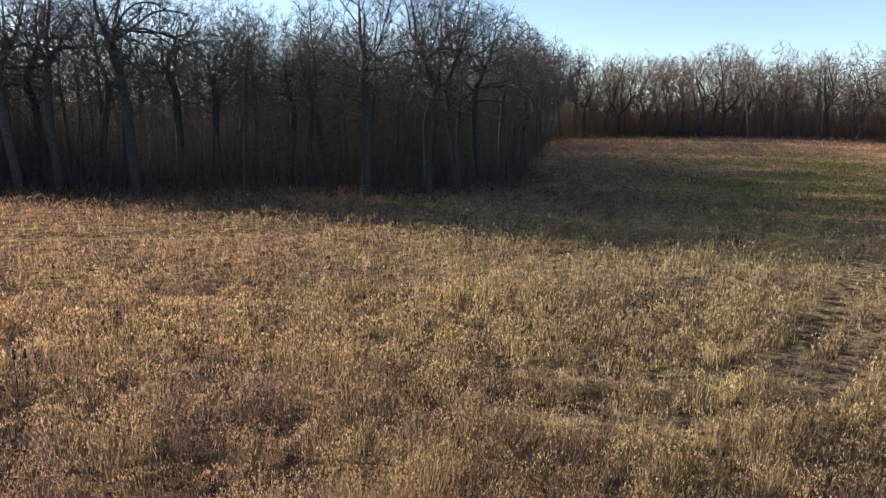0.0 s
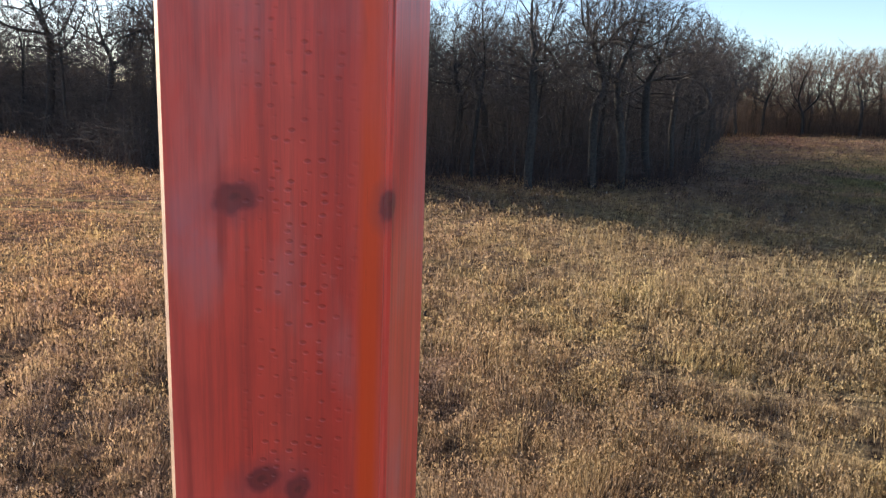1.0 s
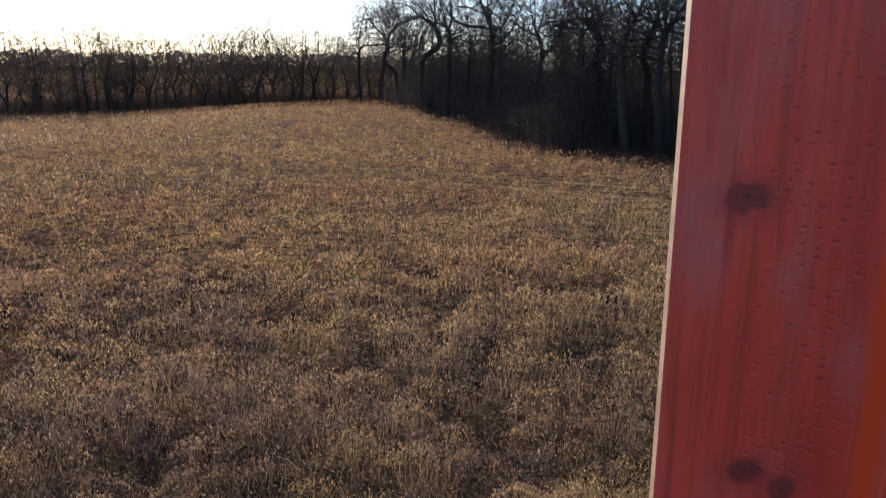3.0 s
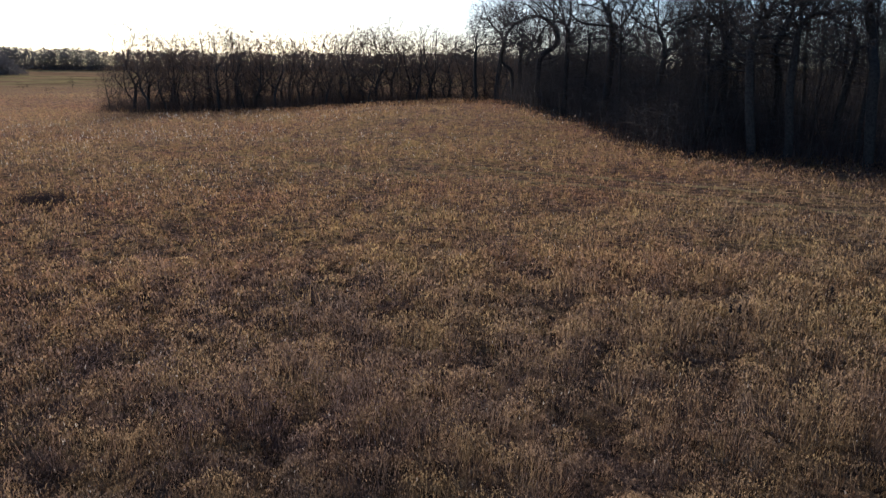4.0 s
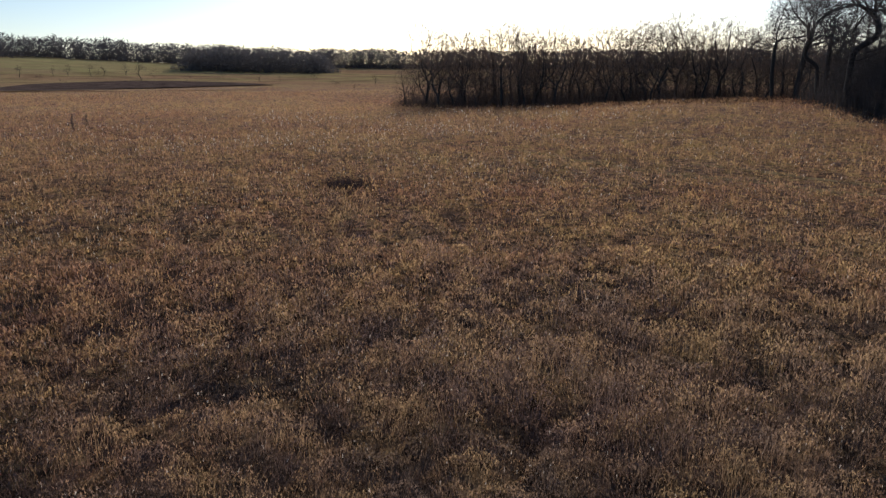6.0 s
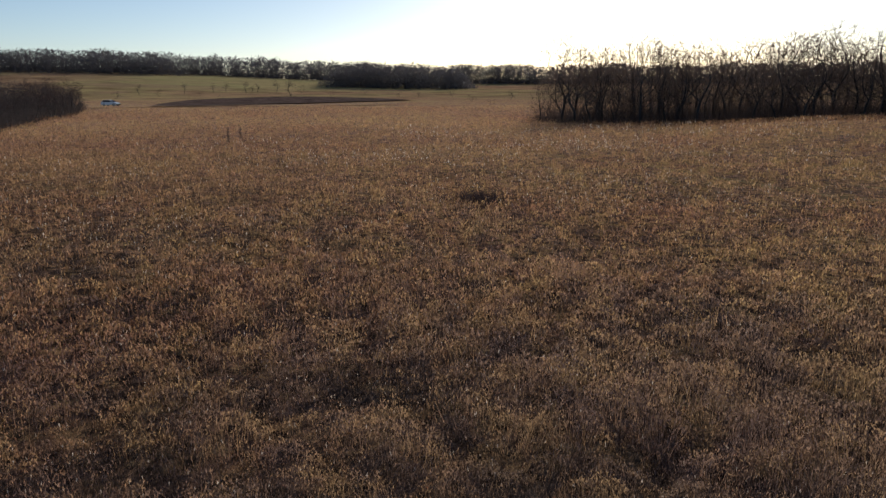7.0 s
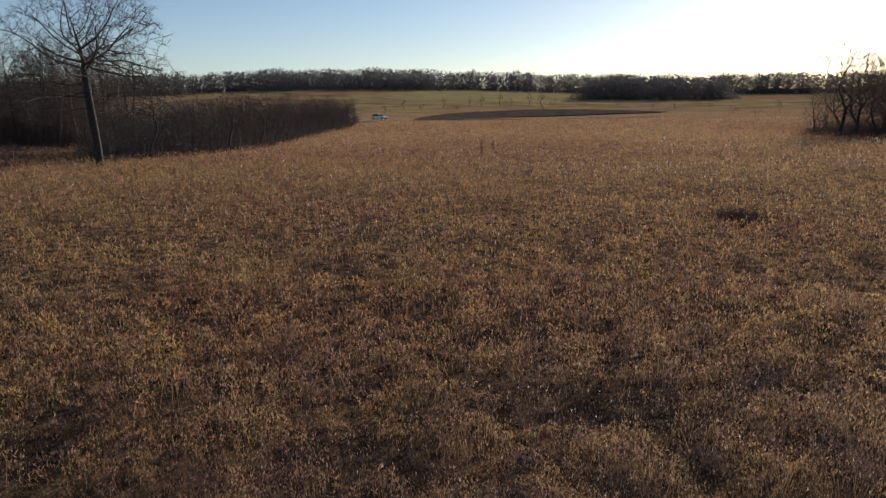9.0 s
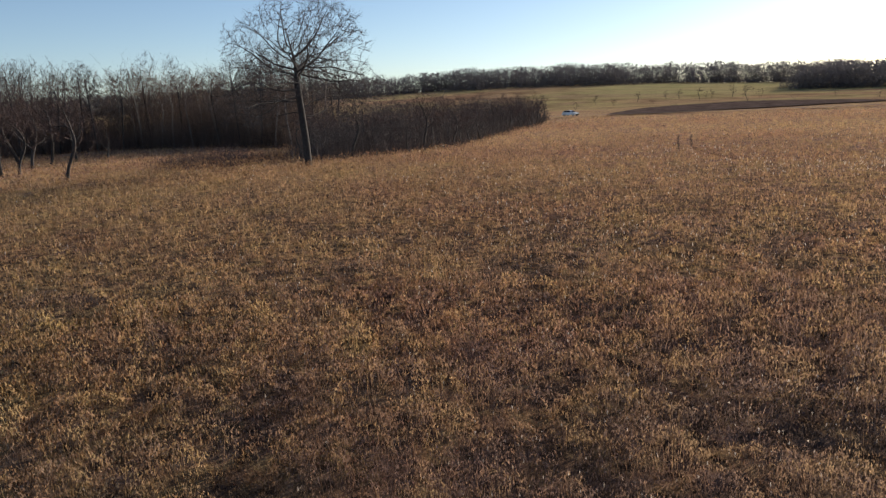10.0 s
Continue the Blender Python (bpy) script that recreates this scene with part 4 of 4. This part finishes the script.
# ---- ploughed field and dirt road, draped over the ground ----
def drape(name, label, category, near_d, far_d, a0, a1, material, lift, cross=6, along=80):
    az = np.linspace(a0, a1, along)
    verts = []
    for a in az:
        lo, hi = near_d(a), far_d(a)
        for k in range(cross + 1):
            x, y = polar(a, lo + (hi - lo) * k / cross)
            verts.append((x, y, float(ground(x, y)) + lift))
    faces = [(i * (cross + 1) + k, (i + 1) * (cross + 1) + k, (i + 1) * (cross + 1) + k + 1, i * (cross + 1) + k + 1) for i in range(along - 1) for k in range(cross)]
    return tagged(new(name, smooth(mesh_from(name, verts, faces, material))), label, category, kind="structure")


SOIL = plain_material("dark_turned_soil", (0.095, 0.068, 0.058), 0.95, 0, 0.4, 0.3)
DIRT = plain_material("pale_dirt_road", (0.27, 0.21, 0.16), 0.95, 0, 0.2, 0.4)
drape("field", "strip of dark bare soil beyond the dirt road", "field", lambda a: 214 + 3.0 * max(0, a + 98), lambda a: 218 + 66 * math.sin(math.pi * min(1, max(0, (a + 103.8) / 18.8)) ** 0.8) + 3.0 * max(0, a + 98), -103.8, -85, SOIL, 0.3, 6)
drape("road", "pale dirt road across the prairie", "road", lambda a: 206 + 0.25 * (a + 98) ** 2 * 0.2, lambda a: 208.6 + 0.25 * (a + 98) ** 2 * 0.2, -112, -86, DIRT, 0.42, 3)


# ---- wheel tracks worn through the grass ----
def track(line, half, lift, material, label):
    """A strip of worn ground of uneven width along a line of points."""
    pts = []
    for (ax, ay), (bx, by) in zip(line, line[1:]):
        steps = max(2, int(math.hypot(bx - ax, by - ay) / 0.4))
        pts += [(ax + (bx - ax) * k / steps, ay + (by - ay) * k / steps) for k in range(steps)]
    pts = np.array(pts + [line[-1]])
    for _ in range(6):
        pts[1:-1] = 0.25 * pts[:-2] + 0.5 * pts[1:-1] + 0.25 * pts[2:]
    way = np.gradient(pts, axis=0)
    way /= np.linalg.norm(way, axis=1, keepdims=True)
    side = np.stack([-way[:, 1], way[:, 0]], -1)
    f = np.arange(len(pts))
    wide = half * (0.75 + 0.22 * np.sin(0.9 * f) + 0.18 * np.sin(0.37 * f + 1.0)) * np.clip(np.minimum(f, f[::-1]) / 6.0, 0.1, 1)
    rows = [pts + side * (wide * k)[:, None] for k in (-1, -0.4, 0.4, 1)]
    verts = np.stack([np.stack([p[:, 0], p[:, 1], ground(p[:, 0], p[:, 1]) + lift * (1.0 if k in (1, 2) else 0.3)], -1) for k, p in enumerate(rows)], 1).reshape(-1, 3)
    faces = [(4 * i + k, 4 * i + 4 + k, 4 * i + 5 + k, 4 * i + 1 + k) for i in range(len(pts) - 1) for k in range(3)]
    return tagged(new("track", smooth(mesh_from("track", verts, faces, material))), label, "track", kind="structure")


TRODDEN = plain_material("trodden_yellow_grass", (0.19, 0.14, 0.075), 0.95, 0, 0.45, 1.2)
WORN_PALE = plain_material("worn_brown_soil", (0.13, 0.085, 0.06), 0.95, 0, 0.4, 2.0)
for line in RUTS[2:4]:
    track(line, 0.42, 0.04, TRODDEN, "faint wheel track of trodden yellow grass across the meadow")
for line in RUTS[4:]:
    track(line, 0.15, 0.06, WORN_PALE, "dark wheel track worn through the dry grass")
hx, hy, _ = HOLLOWS[0]
brush("weed_patch", "low dark patch of dead weeds in the grass", [([(hx - 1.5, hy - 0.6), (hx + 1.2, hy - 0.7), (hx + 1.6, hy + 0.4), (hx - 1.0, hy + 0.7)], 900, 0.95)], rng, 0.014, SHRUB, 0.8, 5)


# ---- parked car ----
def prism(profile, half, inset=0.0):
    """A bmesh: a side profile (x, z) drawn out across the width, its upper points drawn in by inset."""
    bm = bmesh.new()
    top = max(z for _, z in profile)
    low = min(z for _, z in profile)
    rows = []
    for s in (-1, 1):
        rows.append([bm.verts.new((x, s * (half - inset * (z - low) / (top - low)), z)) for x, z in profile])
    n = len(profile)
    for k in range(n):
        bm.faces.new((rows[0][k], rows[0][(k + 1) % n], rows[1][(k + 1) % n], rows[1][k]))
    bm.faces.new(rows[0][::-1])
    bm.faces.new(rows[1])
    bmesh.ops.recalc_face_normals(bm, faces=bm.faces)
    return bm


def part(name, bm, material, parent, label="", bevel=0.0, m=None):
    if bevel:
        bmesh.ops.bevel(bm, geom=bm.edges[:], offset=bevel, segments=2, affect="EDGES", clamp_overlap=True)
    me = bpy.data.meshes.new(name)
    bm.to_mesh(me)
    bm.free()
    me.materials.append(material)
    ob = new(name, me)
    ob.parent = parent
    if m is not None:
        ob.matrix_basis = m
    if label:
        tagged(ob, label)
    return ob


def box(sx, sy, sz):
    bm = bmesh.new()
    bmesh.ops.create_cube(bm, size=1.0)
    bmesh.ops.scale(bm, vec=(sx, sy, sz), verts=bm.verts)
    return bm


def wheel_mesh(r, wide):
    bm = bmesh.new()
    bmesh.ops.create_cone(bm, cap_ends=True, segments=18, radius1=r, radius2=r, depth=wide)
    bmesh.ops.rotate(bm, verts=bm.verts, matrix=Matrix.Rotation(math.pi / 2, 3, "X"))
    return bm


def build_car(x, y, turn):
    paint = plain_material("silver_white_car_paint", (0.62, 0.63, 0.64), 0.3, 0.2, 0.04)
    dark = plain_material("dark_car_glass", (0.02, 0.022, 0.026), 0.08, 0, 0.1)
    rubber = plain_material("tyre_rubber", (0.02, 0.02, 0.02), 0.8, 0, 0.2)
    alloy = plain_material("wheel_alloy", (0.5, 0.5, 0.5), 0.35, 0.8, 0.1)
    lamp = plain_material("headlamp_glass", (0.75, 0.75, 0.72), 0.1, 0, 0.05)
    red = plain_material("tail_lamp", (0.45, 0.03, 0.02), 0.2, 0, 0.1)
    car = tagged(new("car"), "silver-white estate car parked on the dirt road", "car")
    body = [(-2.25, 0.35), (-2.28, 0.75), (-2.2, 1.0), (1.0, 0.98), (1.9, 0.86), (2.22, 0.68), (2.25, 0.35)]
    part("body", prism(body, 0.9, 0.06), paint, car, "", 0.05)
    roof = [(-2.1, 0.98), (-1.75, 1.48), (-0.2, 1.54), (0.35, 1.46), (1.1, 0.97)]
    cabin = part("cabin", prism(roof, 0.84, 0.18), paint, car, "", 0.04)
    for s in (-1, 1):
        glass = [(-1.8, 1.04), (-1.6, 1.42), (-0.2, 1.47), (0.25, 1.40), (0.8, 1.04)]
        bm = bmesh.new()
        face = bm.faces.new([bm.verts.new((gx, s * (0.85 - 0.18 * (gz - 0.98) / 0.56), gz)) for gx, gz in glass])
        bmesh.ops.solidify(bm, geom=[face], thickness=0.015)
        part("side_window", bm, dark, cabin, "dark window glass")
    part("windscreen", prism([(0.44, 1.43), (1.06, 1.0), (1.09, 1.01), (0.46, 1.45)], 0.66, 0.0), dark, cabin, "dark windscreen")
    part("rear_window", prism([(-2.08, 1.06), (-1.8, 1.44), (-1.82, 1.45), (-2.11, 1.06)], 0.62, 0.0), dark, cabin, "dark rear window")
    for sx in (-1.4, 1.4):
        for sy in (-0.82, 0.82):
            wheel = part("wheel", wheel_mesh(0.33, 0.2), rubber, car, "black tyre", 0.02, pose(sx, sy, 0.33))
            part("rim", wheel_mesh(0.2, 0.22), alloy, wheel, "silver rim")
    for s in (-1, 1):
        part("headlight", box(0.18, 0.32, 0.14), lamp, car, "clear headlight", 0.03, pose(2.14, s * 0.62, 0.72))
        part("tail_light", box(0.08, 0.14, 0.3), red, car, "red tail light", 0.02, pose(-2.25, s * 0.76, 0.86))
        part("mirror", box(0.12, 0.2, 0.13), paint, car, "", 0.03, pose(0.75, s * 0.98, 1.05))
    part("front_bumper", box(0.14, 1.66, 0.2), dark, car, "dark bumper", 0.04, pose(2.24, 0, 0.42))
    part("rear_bumper", box(0.14, 1.66, 0.2), dark, car, "dark bumper", 0.04, pose(-2.26, 0, 0.42))
    car.matrix_basis = pose(x, y, float(ground(x, y)) + 0.43, 0, 0, turn)
    return car


cx, cy = polar(-106.4, 209)
build_car(cx, cy, 70)


# ---- the red post of the lookout, close by the camera ----
def build_post():
    w, d, top = 0.156, 0.128, 8.4
    bm = bmesh.new()
    bmesh.ops.create_cube(bm, size=1.0)
    bmesh.ops.scale(bm, vec=(w, d, top + 0.3), verts=bm.verts)
    bmesh.ops.translate(bm, vec=(0, d / 2, (top - 0.3) / 2), verts=bm.verts)
    upright = [e for e in bm.edges if abs(e.verts[0].co.z - e.verts[1].co.z) > 1]
    # worn: the left front corner, chamfered to show the pale sunlit line
    worn = [e for e in upright if e.verts[0].co.x < 0 and e.verts[0].co.y < d / 2]
    bmesh.ops.bevel(bm, geom=[e for e in upright if e not in worn], offset=0.004, segments=3, affect="EDGES")
    worn = [e for e in bm.edges if abs(e.verts[0].co.z - e.verts[1].co.z) > 1 and e.verts[0].co.x < -w / 2 + 0.001 and e.verts[0].co.y < 0.001]
    bmesh.ops.bevel(bm, geom=worn, offset=0.0055, segments=1, affect="EDGES")
    me = bpy.data.meshes.new("post")
    bm.to_mesh(me)
    bm.free()
    me.materials.append(POST)
    me.materials.append(SUNLIT_BARE_EDGE)
    # the chamfer's own pale colour carries the sunlight on that edge
    for f in me.polygons:
        if f.center.x < -w / 2 + 0.009 and f.center.y < 0.009 and abs(f.normal.z) < 0.5:
            f.material_index = 1
    ob = new("wooden_post", me)
    ob.matrix_basis = pose(-0.3684, 0.467, 0, 0, 0, 3.3)
    return tagged(ob, "red-stained square timber post with dark knots and pale bare sunlit edge", "post")


build_post()
